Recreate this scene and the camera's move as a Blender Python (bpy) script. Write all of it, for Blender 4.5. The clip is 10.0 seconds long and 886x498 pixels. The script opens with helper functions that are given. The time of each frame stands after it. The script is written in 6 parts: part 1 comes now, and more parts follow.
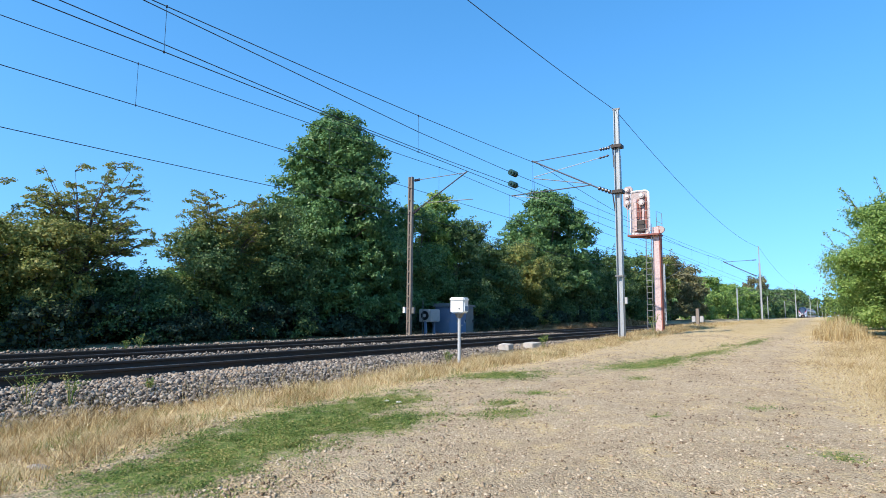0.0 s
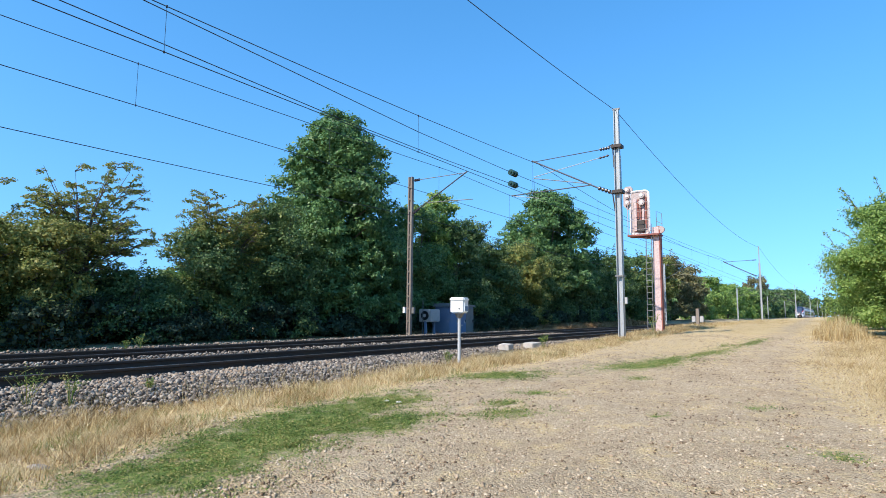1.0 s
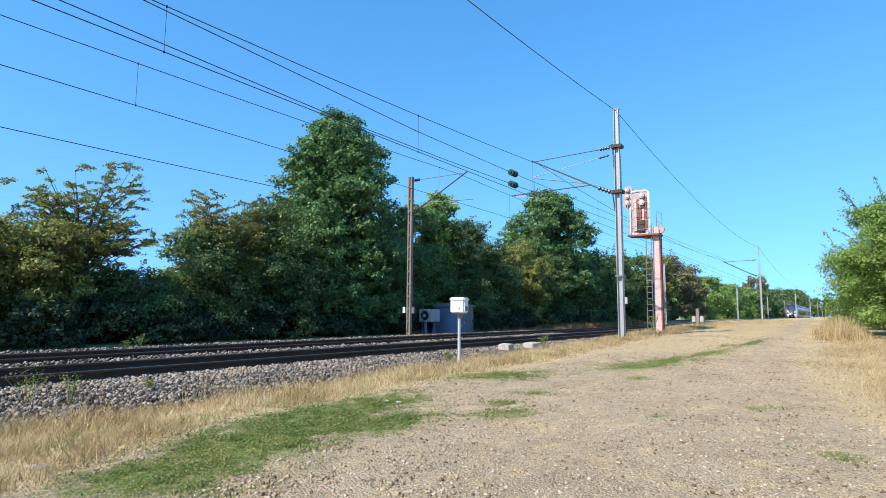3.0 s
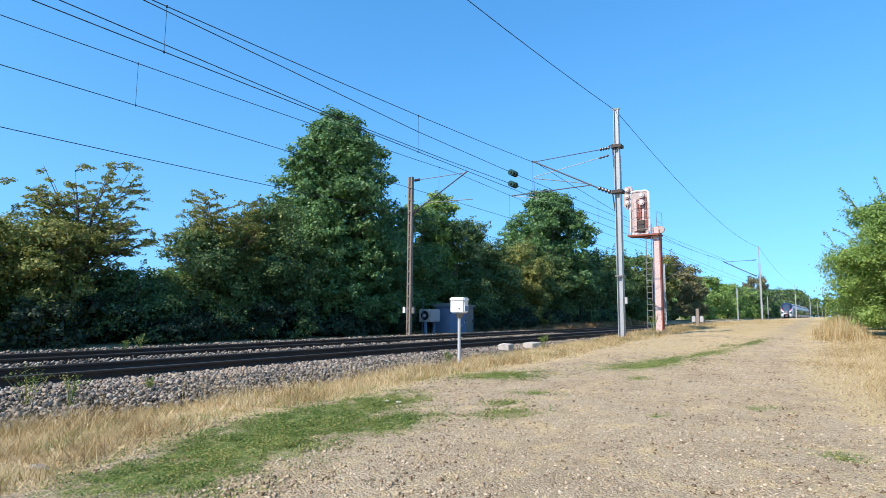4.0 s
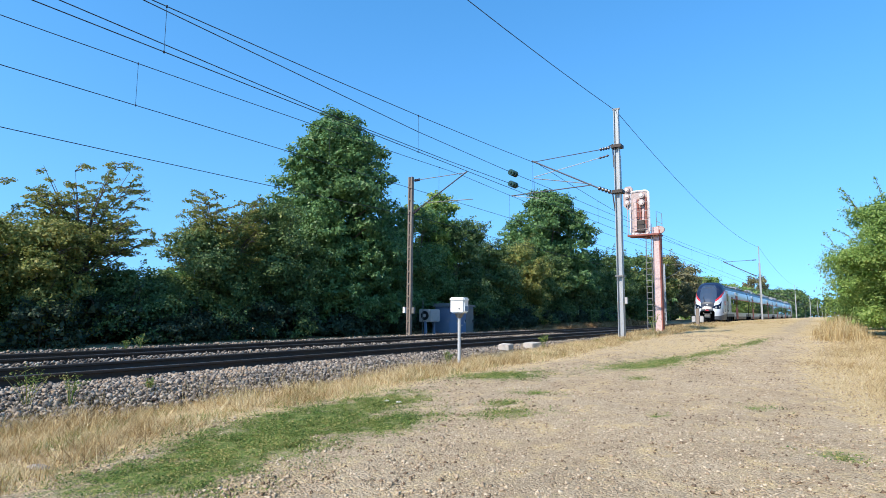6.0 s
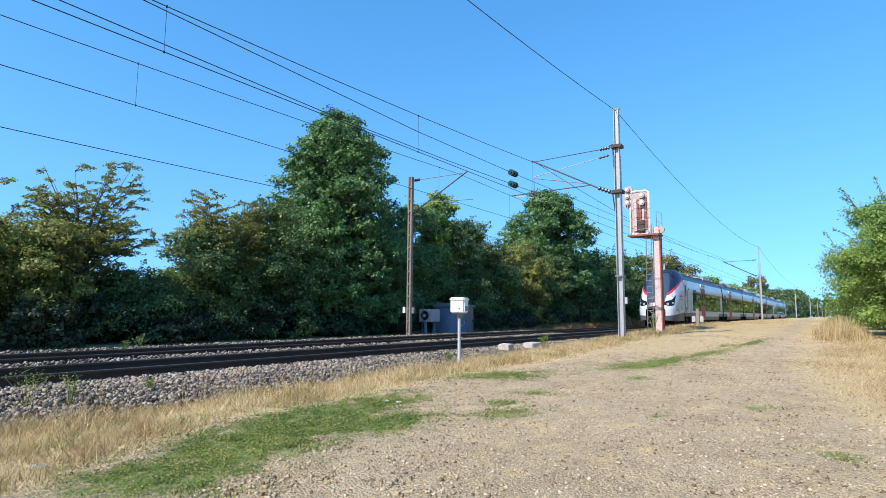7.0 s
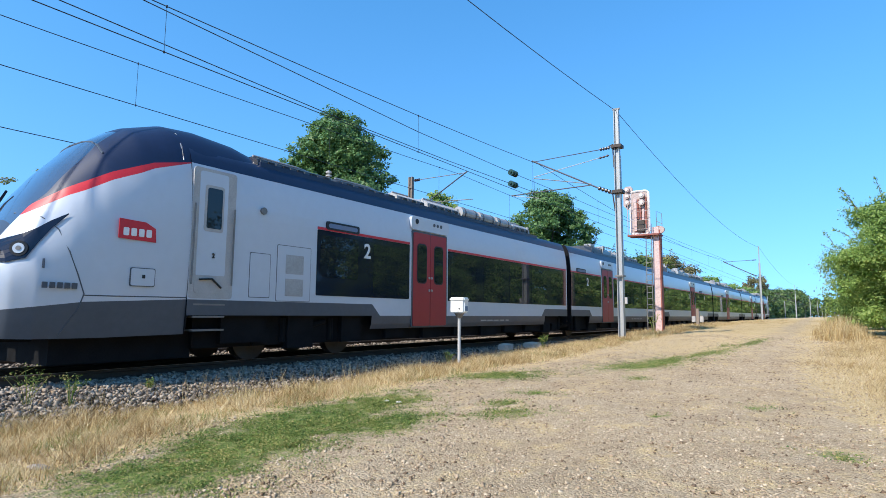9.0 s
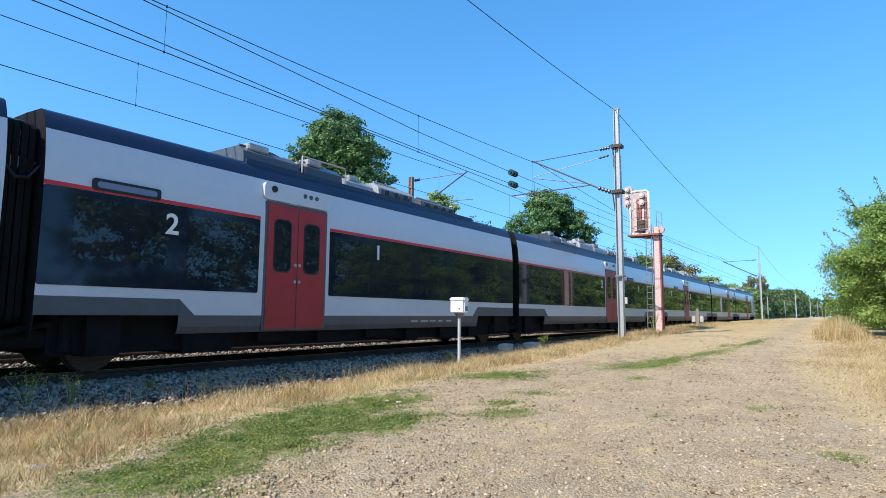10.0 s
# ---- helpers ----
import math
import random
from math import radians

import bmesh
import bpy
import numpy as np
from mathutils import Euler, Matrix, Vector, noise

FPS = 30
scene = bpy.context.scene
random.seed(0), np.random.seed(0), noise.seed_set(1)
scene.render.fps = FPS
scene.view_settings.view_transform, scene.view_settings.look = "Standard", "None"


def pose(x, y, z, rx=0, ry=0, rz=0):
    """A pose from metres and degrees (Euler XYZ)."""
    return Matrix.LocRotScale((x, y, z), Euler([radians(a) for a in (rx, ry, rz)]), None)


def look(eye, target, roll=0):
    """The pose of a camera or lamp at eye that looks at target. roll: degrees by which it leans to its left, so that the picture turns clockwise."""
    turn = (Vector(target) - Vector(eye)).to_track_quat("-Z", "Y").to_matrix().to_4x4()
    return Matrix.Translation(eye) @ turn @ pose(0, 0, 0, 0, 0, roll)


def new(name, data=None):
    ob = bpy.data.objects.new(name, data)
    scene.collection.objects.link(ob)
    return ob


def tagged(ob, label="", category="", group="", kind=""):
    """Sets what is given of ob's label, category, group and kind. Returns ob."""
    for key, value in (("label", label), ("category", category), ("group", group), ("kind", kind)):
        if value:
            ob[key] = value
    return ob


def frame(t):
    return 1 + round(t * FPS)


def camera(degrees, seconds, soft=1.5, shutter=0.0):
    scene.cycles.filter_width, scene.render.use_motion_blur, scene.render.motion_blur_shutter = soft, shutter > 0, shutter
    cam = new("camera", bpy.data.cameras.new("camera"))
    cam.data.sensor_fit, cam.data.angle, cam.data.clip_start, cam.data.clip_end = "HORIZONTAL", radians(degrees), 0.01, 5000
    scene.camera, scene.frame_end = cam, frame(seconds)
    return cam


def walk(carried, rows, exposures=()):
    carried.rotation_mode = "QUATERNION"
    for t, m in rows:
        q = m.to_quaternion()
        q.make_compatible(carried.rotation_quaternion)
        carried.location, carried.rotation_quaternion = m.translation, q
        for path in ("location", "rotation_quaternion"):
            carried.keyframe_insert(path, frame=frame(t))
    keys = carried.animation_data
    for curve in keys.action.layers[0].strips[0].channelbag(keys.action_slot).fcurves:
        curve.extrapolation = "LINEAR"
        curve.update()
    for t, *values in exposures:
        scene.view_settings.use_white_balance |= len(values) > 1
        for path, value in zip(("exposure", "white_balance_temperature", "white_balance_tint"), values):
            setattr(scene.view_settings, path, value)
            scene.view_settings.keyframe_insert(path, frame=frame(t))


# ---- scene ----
cam = camera(75.09, 10.0, soft=0.75)
EYE = 1.4
_p, _y, _r = 0.11195, 0.5976, 0.0075
_aim = (-math.sin(_y) * math.cos(_p), math.cos(_y) * math.cos(_p), EYE + math.sin(_p))
CAM_POSE = look((0.0, 0.0, EYE), _aim, math.degrees(_r))
walk(cam, [(0.0, CAM_POSE), (10.0, CAM_POSE)])

# ---- light ----
SUN_AZ = math.atan2(-0.18, -0.62)      # direction to the sun on the ground, from +y towards +x
SUN_EL = radians(44)
world = bpy.data.worlds.new("sky")
scene.world = world
world.use_nodes = True
_nt = world.node_tree
_sky = _nt.nodes.new("ShaderNodeTexSky")
_sky.sky_type = "NISHITA"
_sky.sun_disc = False
_sky.sun_elevation = SUN_EL
_sky.sun_rotation = SUN_AZ
_sky.air_density, _sky.dust_density, _sky.ozone_density = 1.0, 0.25, 2.6
_bg = _nt.nodes["Background"]
_bg.inputs["Strength"].default_value = 0.235
_tc = _nt.nodes.new("ShaderNodeTexCoord")
_ma = _nt.nodes.new("ShaderNodeVectorMath")
_ma.operation = "MULTIPLY_ADD"
_ma.inputs[1].default_value, _ma.inputs[2].default_value = (1, 1, 0.62), (0, 0, 0.19)
_no = _nt.nodes.new("ShaderNodeVectorMath")
_no.operation = "NORMALIZE"
_nt.links.new(_tc.outputs["Generated"], _ma.inputs[0])
_nt.links.new(_ma.outputs["Vector"], _no.inputs[0])
_nt.links.new(_no.outputs["Vector"], _sky.inputs["Vector"])
_hs = _nt.nodes.new("ShaderNodeHueSaturation")
_hs.inputs["Hue"].default_value, _hs.inputs["Saturation"].default_value = 0.496, 1.30
_nt.links.new(_sky.outputs["Color"], _hs.inputs["Color"])
_nt.links.new(_hs.outputs["Color"], _bg.inputs["Color"])
sun = new("sun", bpy.data.lights.new("sun", "SUN"))
sun.data.energy, sun.data.angle, sun.data.color = 4.8, radians(0.53), (1.0, 0.93, 0.82)
_d = Vector((math.sin(SUN_AZ) * math.cos(SUN_EL), math.cos(SUN_AZ) * math.cos(SUN_EL), math.sin(SUN_EL)))
sun.matrix_world = look(_d * 100, (0, 0, 0))
scene.view_settings.exposure = 0.28

# ---- constants of the plan ----
RAIL = 0.44            # top of the rails
T1, T2 = -10.83, -14.43
BED = 0.24             # top of the ballast
RNG = np.random.default_rng(7)


# ---- materials ----
def material(name, color, rough=0.7, metal=0.0, vary=0.25, scale=3.0, fine=40.0, bump=0.1, spec=0.4, second=None, rand=0.0, coat=0.0):
    m = bpy.data.materials.new(name)
    m.use_nodes = True
    nt = m.node_tree
    b = nt.nodes["Principled BSDF"]
    co = nt.nodes.new("ShaderNodeTexCoord").outputs["Object"]
    n1, n2 = nt.nodes.new("ShaderNodeTexNoise"), nt.nodes.new("ShaderNodeTexNoise")
    for n, s, d in ((n1, scale, 4), (n2, fine, 3)):
        n.inputs["Scale"].default_value, n.inputs["Detail"].default_value = s, d
        nt.links.new(co, n.inputs["Vector"])
    mix = nt.nodes.new("ShaderNodeMix")
    mix.data_type = "RGBA"
    sec = second or tuple(c * 0.55 for c in color)
    mix.inputs["A"].default_value, mix.inputs["B"].default_value = (*color, 1), (*sec, 1)
    ramp = nt.nodes.new("ShaderNodeMapRange")
    ramp.inputs["From Min"].default_value, ramp.inputs["From Max"].default_value = 0.42, 0.75
    ramp.inputs["To Max"].default_value = min(1.0, vary * 2)
    nt.links.new(n1.outputs["Fac"], ramp.inputs["Value"])
    nt.links.new(ramp.outputs["Result"], mix.inputs["Factor"])
    hsv = nt.nodes.new("ShaderNodeHueSaturation")
    val = nt.nodes.new("ShaderNodeMapRange")
    val.inputs["To Min"].default_value, val.inputs["To Max"].default_value = 1 - vary, 1 + vary
    nt.links.new(n2.outputs["Fac"], val.inputs["Value"])
    last = val.outputs["Result"]
    if rand:
        oi = nt.nodes.new("ShaderNodeObjectInfo")
        r = nt.nodes.new("ShaderNodeMapRange")
        r.inputs["To Min"].default_value, r.inputs["To Max"].default_value = 1 - rand, 1 + rand
        nt.links.new(oi.outputs["Random"], r.inputs["Value"])
        mul = nt.nodes.new("ShaderNodeMath")
        mul.operation = "MULTIPLY"
        nt.links.new(last, mul.inputs[0])
        nt.links.new(r.outputs["Result"], mul.inputs[1])
        last = mul.outputs["Value"]
    nt.links.new(last, hsv.inputs["Value"])
    nt.links.new(mix.outputs["Result"], hsv.inputs["Color"])
    nt.links.new(hsv.outputs["Color"], b.inputs["Base Color"])
    b.inputs["Roughness"].default_value, b.inputs["Metallic"].default_value = rough, metal
    b.inputs["Specular IOR Level"].default_value = spec
    b.inputs["Coat Weight"].default_value = coat
    b.inputs["Coat Roughness"].default_value = 0.08
    if bump:
        bp = nt.nodes.new("ShaderNodeBump")
        bp.inputs["Strength"].default_value, bp.inputs["Distance"].default_value = bump, 0.02
        nt.links.new(n2.outputs["Fac"], bp.inputs["Height"])
        nt.links.new(bp.outputs["Normal"], b.inputs["Normal"])
    return m


def island_material(name, colors, rough=0.6, translucent=0.0, spec=0.3, sat=1.0):
    """Colours spread over the loose pieces of one mesh, with a broad noise over them."""
    m = bpy.data.materials.new(name)
    m.use_nodes = True
    nt = m.node_tree
    b = nt.nodes["Principled BSDF"]
    g = nt.nodes.new("ShaderNodeNewGeometry")
    ramp = nt.nodes.new("ShaderNodeValToRGB")
    while len(ramp.color_ramp.elements) < len(colors):
        ramp.color_ramp.elements.new(0.5)
    for i, c in enumerate(colors):
        ramp.color_ramp.elements[i].position = i / max(1, len(colors) - 1)
        ramp.color_ramp.elements[i].color = (*c, 1)
    nz = nt.nodes.new("ShaderNodeTexNoise")
    nz.inputs["Scale"].default_value = 0.9
    nt.links.new(g.outputs["Position"], nz.inputs["Vector"])
    mr = nt.nodes.new("ShaderNodeMapRange")
    mr.inputs["From Min"].default_value, mr.inputs["From Max"].default_value = 0.3, 0.7
    mr.inputs["To Min"].default_value, mr.inputs["To Max"].default_value = -0.22, 0.22
    nt.links.new(nz.outputs["Fac"], mr.inputs["Value"])
    add = nt.nodes.new("ShaderNodeMath")
    add.operation, add.use_clamp = "ADD", True
    nt.links.new(g.outputs["Random Per Island"], add.inputs[0])
    nt.links.new(mr.outputs["Result"], add.inputs[1])
    nt.links.new(add.outputs["Value"], ramp.inputs["Fac"])
    nt.links.new(ramp.outputs["Color"], b.inputs["Base Color"])
    b.inputs["Roughness"].default_value = rough
    b.inputs["Specular IOR Level"].default_value = spec
    if translucent:
        tr = nt.nodes.new("ShaderNodeBsdfTranslucent")
        nt.links.new(ramp.outputs["Color"], tr.inputs["Color"])
        mx = nt.nodes.new("ShaderNodeMixShader")
        mx.inputs["Fac"].default_value = translucent
        nt.links.new(b.outputs["BSDF"], mx.inputs[1])
        nt.links.new(tr.outputs["BSDF"], mx.inputs[2])
        nt.links.new(mx.outputs["Shader"], nt.nodes["Material Output"].inputs["Surface"])
    return m


def ground_material():
    """Trodden earth with gravel, straw and green growth, spread by two weights stored on the mesh."""
    m = bpy.data.materials.new("ground_earth")
    m.use_nodes = True
    nt = m.node_tree
    b = nt.nodes["Principled BSDF"]
    pos = nt.nodes.new("ShaderNodeTexCoord").outputs["Object"]

    def tex(scale, detail=5, rough=0.6):
        n = nt.nodes.new("ShaderNodeTexNoise")
        n.inputs["Scale"].default_value, n.inputs["Detail"].default_value, n.inputs["Roughness"].default_value = scale, detail, rough
        nt.links.new(pos, n.inputs["Vector"])
        return n.outputs["Fac"]

    def ramp(fac, stops):
        r = nt.nodes.new("ShaderNodeValToRGB")
        while len(r.color_ramp.elements) < len(stops):
            r.color_ramp.elements.new(0.5)
        for i, (p, c) in enumerate(stops):
            r.color_ramp.elements[i].position, r.color_ramp.elements[i].color = p, (*c, 1)
        nt.links.new(fac, r.inputs["Fac"])
        return r.outputs["Color"]

    def blend(fac, a, c):
        x = nt.nodes.new("ShaderNodeMix")
        x.data_type = "RGBA"
        nt.links.new(fac, x.inputs["Factor"])
        nt.links.new(a, x.inputs["A"])
        nt.links.new(c, x.inputs["B"])
        return x.outputs["Result"]

    def weight(name, noise_scale, lo, hi):
        a = nt.nodes.new("ShaderNodeAttribute")
        a.attribute_name = name
        s = nt.nodes.new("ShaderNodeMath")
        s.operation = "ADD"
        nt.links.new(a.outputs["Fac"], s.inputs[0])
        amp = nt.nodes.new("ShaderNodeMath")
        amp.operation = "MULTIPLY_ADD"
        amp.inputs[1].default_value, amp.inputs[2].default_value = 2.2, -0.6
        nt.links.new(tex(noise_scale, 8, 0.72), amp.inputs[0])
        nt.links.new(amp.outputs["Value"], s.inputs[1])
        r = nt.nodes.new("ShaderNodeMapRange")
        r.inputs["From Min"].default_value, r.inputs["From Max"].default_value = lo, hi
        nt.links.new(s.outputs["Value"], r.inputs["Value"])
        return r.outputs["Result"]

    earth = ramp(tex(1.7, 9, 0.72), [(0.32, (0.30, 0.205, 0.12)), (0.5, (0.54, 0.405, 0.255)), (0.68, (0.70, 0.545, 0.36))])
    grit = ramp(tex(46, 6, 0.85), [(0.38, (0.07, 0.045, 0.025)), (0.46, (0.41, 0.30, 0.18)), (0.57, (0.59, 0.455, 0.29)), (0.68, (0.83, 0.68, 0.46))])
    cell = nt.nodes.new("ShaderNodeTexVoronoi")
    cell.inputs["Scale"].default_value, cell.inputs["Randomness"].default_value = 42, 1.0
    nt.links.new(pos, cell.inputs["Vector"])
    pick = nt.nodes.new("ShaderNodeSeparateColor")
    nt.links.new(cell.outputs["Color"], pick.inputs["Color"])
    gravel = ramp(pick.outputs["Red"], [(0.05, (0.20, 0.135, 0.08)), (0.3, (0.42, 0.31, 0.195)), (0.65, (0.58, 0.445, 0.29)), (0.95, (0.76, 0.62, 0.44))])
    half = nt.nodes.new("ShaderNodeValue")
    half.outputs[0].default_value = 0.65
    mid = nt.nodes.new("ShaderNodeValue")
    mid.outputs[0].default_value = 0.36
    soil = blend(mid.outputs[0], blend(half.outputs[0], earth, grit), gravel)
    worn = nt.nodes.new("ShaderNodeMapRange")
    worn.inputs["From Min"].default_value, worn.inputs["From Max"].default_value, worn.inputs["To Max"].default_value = 0.47, 0.66, 0.55
    nt.links.new(tex(0.62, 7, 0.7), worn.inputs["Value"])
    soil = blend(worn.outputs["Result"], soil, ramp(tex(30, 6, 0.8), [(0.35, (0.19, 0.125, 0.07)), (0.5, (0.36, 0.255, 0.15)), (0.65, (0.52, 0.385, 0.235))]))
    straw = ramp(tex(24, 6, 0.75), [(0.3, (0.34, 0.215, 0.095)), (0.5, (0.61, 0.45, 0.24)), (0.7, (0.79, 0.64, 0.38))])
    green = ramp(tex(14, 6, 0.7), [(0.3, (0.10, 0.14, 0.035)), (0.5, (0.19, 0.235, 0.065)), (0.7, (0.46, 0.36, 0.17))])
    col = blend(weight("straw", 2.2, 0.72, 1.05), soil, straw)
    col = blend(weight("green", 3.0, 0.80, 1.15), col, green)
    nt.links.new(col, b.inputs["Base Color"])
    b.inputs["Roughness"].default_value, b.inputs["Specular IOR Level"].default_value = 0.95, 0.1
    bp = nt.nodes.new("ShaderNodeBump")
    bp.inputs["Strength"].default_value, bp.inputs["Distance"].default_value = 0.8, 0.03
    lump = nt.nodes.new("ShaderNodeMath")
    lump.operation = "SUBTRACT"
    nt.links.new(tex(34, 8, 0.8), lump.inputs[0])
    nt.links.new(cell.outputs["Distance"], lump.inputs[1])
    nt.links.new(lump.outputs["Value"], bp.inputs["Height"])
    nt.links.new(bp.outputs["Normal"], b.inputs["Normal"])
    return m


GROUND = ground_material()
# bed darker than the stones: shade in their gaps is put into its colour
BALLAST = material("ballast_bed", (0.085, 0.074, 0.064), 0.9, vary=0.5, scale=6, fine=28, bump=1.0, spec=0.2)
STONE = island_material("ballast_stone", [(0.06, 0.048, 0.04), (0.145, 0.12, 0.10), (0.25, 0.21, 0.172), (0.43, 0.365, 0.295), (0.34, 0.245, 0.165)], 0.9, spec=0.15)
PEBBLE = island_material("pebble", [(0.15, 0.10, 0.065), (0.33, 0.24, 0.155), (0.45, 0.34, 0.23), (0.52, 0.405, 0.275), (0.60, 0.485, 0.345)], 0.95, spec=0.1)
RAILSTEEL = material("rail_steel", (0.055, 0.042, 0.034), 0.75, metal=0.25, vary=0.3, scale=2, fine=30, second=(0.09, 0.055, 0.03))
RAILTOP = material("rail_running_surface", (0.30, 0.28, 0.27), 0.3, metal=0.9, vary=0.15)
CONCRETE = material("sleeper_concrete", (0.30, 0.27, 0.24), 0.9, vary=0.3, scale=4, rand=0.15)
GALV = material("galvanised_steel", (0.40, 0.41, 0.41), 0.5, metal=0.25, vary=0.16, scale=1.5, fine=25, second=(0.33, 0.32, 0.30))
OLDSTEEL = material("weathered_brown_steel", (0.27, 0.22, 0.18), 0.75, metal=0.2, vary=0.3, scale=1.2, second=(0.12, 0.095, 0.08))
DARKSTEEL = material("dark_weathered_steel", (0.085, 0.085, 0.095), 0.6, metal=0.2, vary=0.25, scale=2)
WIRE = material("wire_metal", (0.045, 0.05, 0.06), 0.6, metal=0.6, vary=0.1)
INSUL = material("insulator_brown", (0.06, 0.045, 0.045), 0.25, vary=0.1)
GREENGLASS = material("insulator_green", (0.02, 0.06, 0.045), 0.3, vary=0.1)
PINKPAINT = material("faded_red_paint", (0.60, 0.43, 0.40), 0.75, vary=0.35, scale=3, fine=14, second=(0.58, 0.47, 0.43))
PALEPAINT = material("faded_pale_paint", (0.46, 0.37, 0.34), 0.75, vary=0.35, scale=5, fine=18, second=(0.46, 0.32, 0.28))
PINKWHITE = material("faded_white_paint", (0.78, 0.73, 0.70), 0.7, vary=0.25, scale=5)
REDBROWN = material("red_brown_paint", (0.30, 0.10, 0.075), 0.7, vary=0.3, scale=3)
WHEELSTEEL = material("wheel_steel", (0.07, 0.055, 0.045), 0.6, metal=0.3, vary=0.3)
GREYSTEEL = material("grey_steel", (0.22, 0.21, 0.20), 0.55, metal=0.3, vary=0.2)
POSTGREY = material("pale_grey_post_paint", (0.50, 0.50, 0.49), 0.6, vary=0.2, scale=3)
WHITEPAINT = material("white_box_paint", (0.80, 0.80, 0.78), 0.55, vary=0.1, scale=3, fine=20, second=(0.62, 0.60, 0.55))
BLUEGREY = material("blue_grey_cabinet_paint", (0.15, 0.21, 0.33), 0.6, vary=0.25, scale=2, second=(0.20, 0.22, 0.25))
BLACK = material("black_plastic", (0.015, 0.015, 0.017), 0.5, vary=0.1)
DARKUNDER = material("dark_underframe", (0.012, 0.012, 0.013), 0.85, vary=0.4, scale=3, spec=0.12)
BEIGEBOX = material("pale_box_plastic", (0.46, 0.44, 0.42), 0.7, vary=0.2)
WHITE_T = material("train_white_paint", (0.555, 0.585, 0.63), 0.32, vary=0.04, scale=0.8, fine=6, bump=0.0, second=(0.50, 0.525, 0.56), coat=0.3)
GREY_T = material("train_grey_skirt", (0.082, 0.092, 0.108), 0.45, vary=0.12, scale=1.5, fine=10, bump=0.0)
NAVY_T = material("train_navy_roof", (0.012, 0.022, 0.058), 0.42, vary=0.2, scale=1.0, fine=8, bump=0.0, coat=0.1)
RED_T = material("train_red_paint", (0.62, 0.030, 0.040), 0.38, vary=0.08, bump=0.0)
DOORRED = material("train_door_red", (0.36, 0.028, 0.034), 0.42, vary=0.08, bump=0.0)
GLASS_T = material("train_dark_glass", (0.008, 0.013, 0.028), 0.06, vary=0.05, bump=0.0, spec=0.4)
PANE_T = material("train_window_glass", (0.012, 0.017, 0.024), 0.02, vary=0.05, bump=0.0, spec=0.5)
SILVER_T = material("train_roof_metal", (0.42, 0.42, 0.42), 0.5, metal=0.35, vary=0.3, scale=2, second=(0.26, 0.24, 0.22))
HOOD_T = material("train_grey_hood", (0.042, 0.046, 0.056), 0.3, vary=0.08, bump=0.0, coat=0.3)
SCREEN_T = material("train_windscreen_glass", (0.045, 0.06, 0.085), 0.03, vary=0.05, bump=0.0, spec=1.0, coat=1.0)
LAMPGLASS = material("headlamp_glass", (0.62, 0.63, 0.64), 0.25, metal=0.2, vary=0.05, bump=0.0)
BARK = material("bark", (0.13, 0.10, 0.075), 0.95, vary=0.35, scale=3, fine=20, bump=0.6)
DRYGRASS = island_material("dry_grass", [(0.23, 0.14, 0.06), (0.45, 0.31, 0.14), (0.65, 0.50, 0.26), (0.82, 0.69, 0.43)], 0.8, translucent=0.25, spec=0.1)
BROWNGRASS = island_material("brown_dry_grass", [(0.12, 0.07, 0.035), (0.27, 0.165, 0.08), (0.42, 0.275, 0.14), (0.56, 0.40, 0.22)], 0.85, translucent=0.2, spec=0.1)
GREENGRASS = island_material("green_grass", [(0.075, 0.13, 0.04), (0.135, 0.215, 0.055), (0.22, 0.29, 0.07), (0.48, 0.40, 0.15)], 0.8, translucent=0.3, spec=0.12)
LEAF_DARK = island_material("oak_leaf", [(0.075, 0.155, 0.055), (0.115, 0.215, 0.07), (0.155, 0.27, 0.088), (0.20, 0.32, 0.11)], 0.45, translucent=0.28, spec=0.35)
# deep shade at the hedge foot is put into this dark leaf colour
LEAF_SHADE = island_material("shaded_bramble_leaf", [(0.026, 0.046, 0.028), (0.042, 0.068, 0.038), (0.06, 0.09, 0.046), (0.085, 0.115, 0.055)], 0.5, translucent=0.2, spec=0.25)
LEAF_MID = island_material("hedge_leaf", [(0.065, 0.118, 0.043), (0.10, 0.170, 0.056), (0.15, 0.225, 0.072), (0.235, 0.295, 0.10)], 0.45, translucent=0.28, spec=0.3)
LEAF_YELLOW = island_material("hawthorn_leaf", [(0.13, 0.175, 0.05), (0.21, 0.245, 0.066), (0.31, 0.32, 0.09), (0.43, 0.38, 0.12)], 0.5, translucent=0.35, spec=0.25)
# sunlight on the shrubs is put into this raised, very bright leaf colour
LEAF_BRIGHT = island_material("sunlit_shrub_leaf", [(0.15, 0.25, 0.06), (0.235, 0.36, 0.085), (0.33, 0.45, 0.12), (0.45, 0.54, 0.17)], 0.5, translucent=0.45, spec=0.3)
LEAF_DRY = island_material("dry_shrub_leaf", [(0.12, 0.13, 0.055), (0.20, 0.19, 0.085), (0.31, 0.26, 0.13)], 0.7, translucent=0.2)


# ---- building helpers ----
def link_mesh(name, me, mat, parent=None, label="", m=None):
    me.materials.append(mat)
    ob = new(name, me)
    if parent is not None:
        ob.parent = parent
    if m is not None:
        ob.matrix_basis = m
    return tagged(ob, label)


def part(name, bm, mat, parent=None, label="", smooth=False, m=None):
    me = bpy.data.meshes.new(name)
    bmesh.ops.recalc_face_normals(bm, faces=bm.faces)
    bm.to_mesh(me)
    bm.free()
    if smooth:
        me.polygons.foreach_set("use_smooth", [True] * len(me.polygons))
    return link_mesh(name, me, mat, parent, label, m)


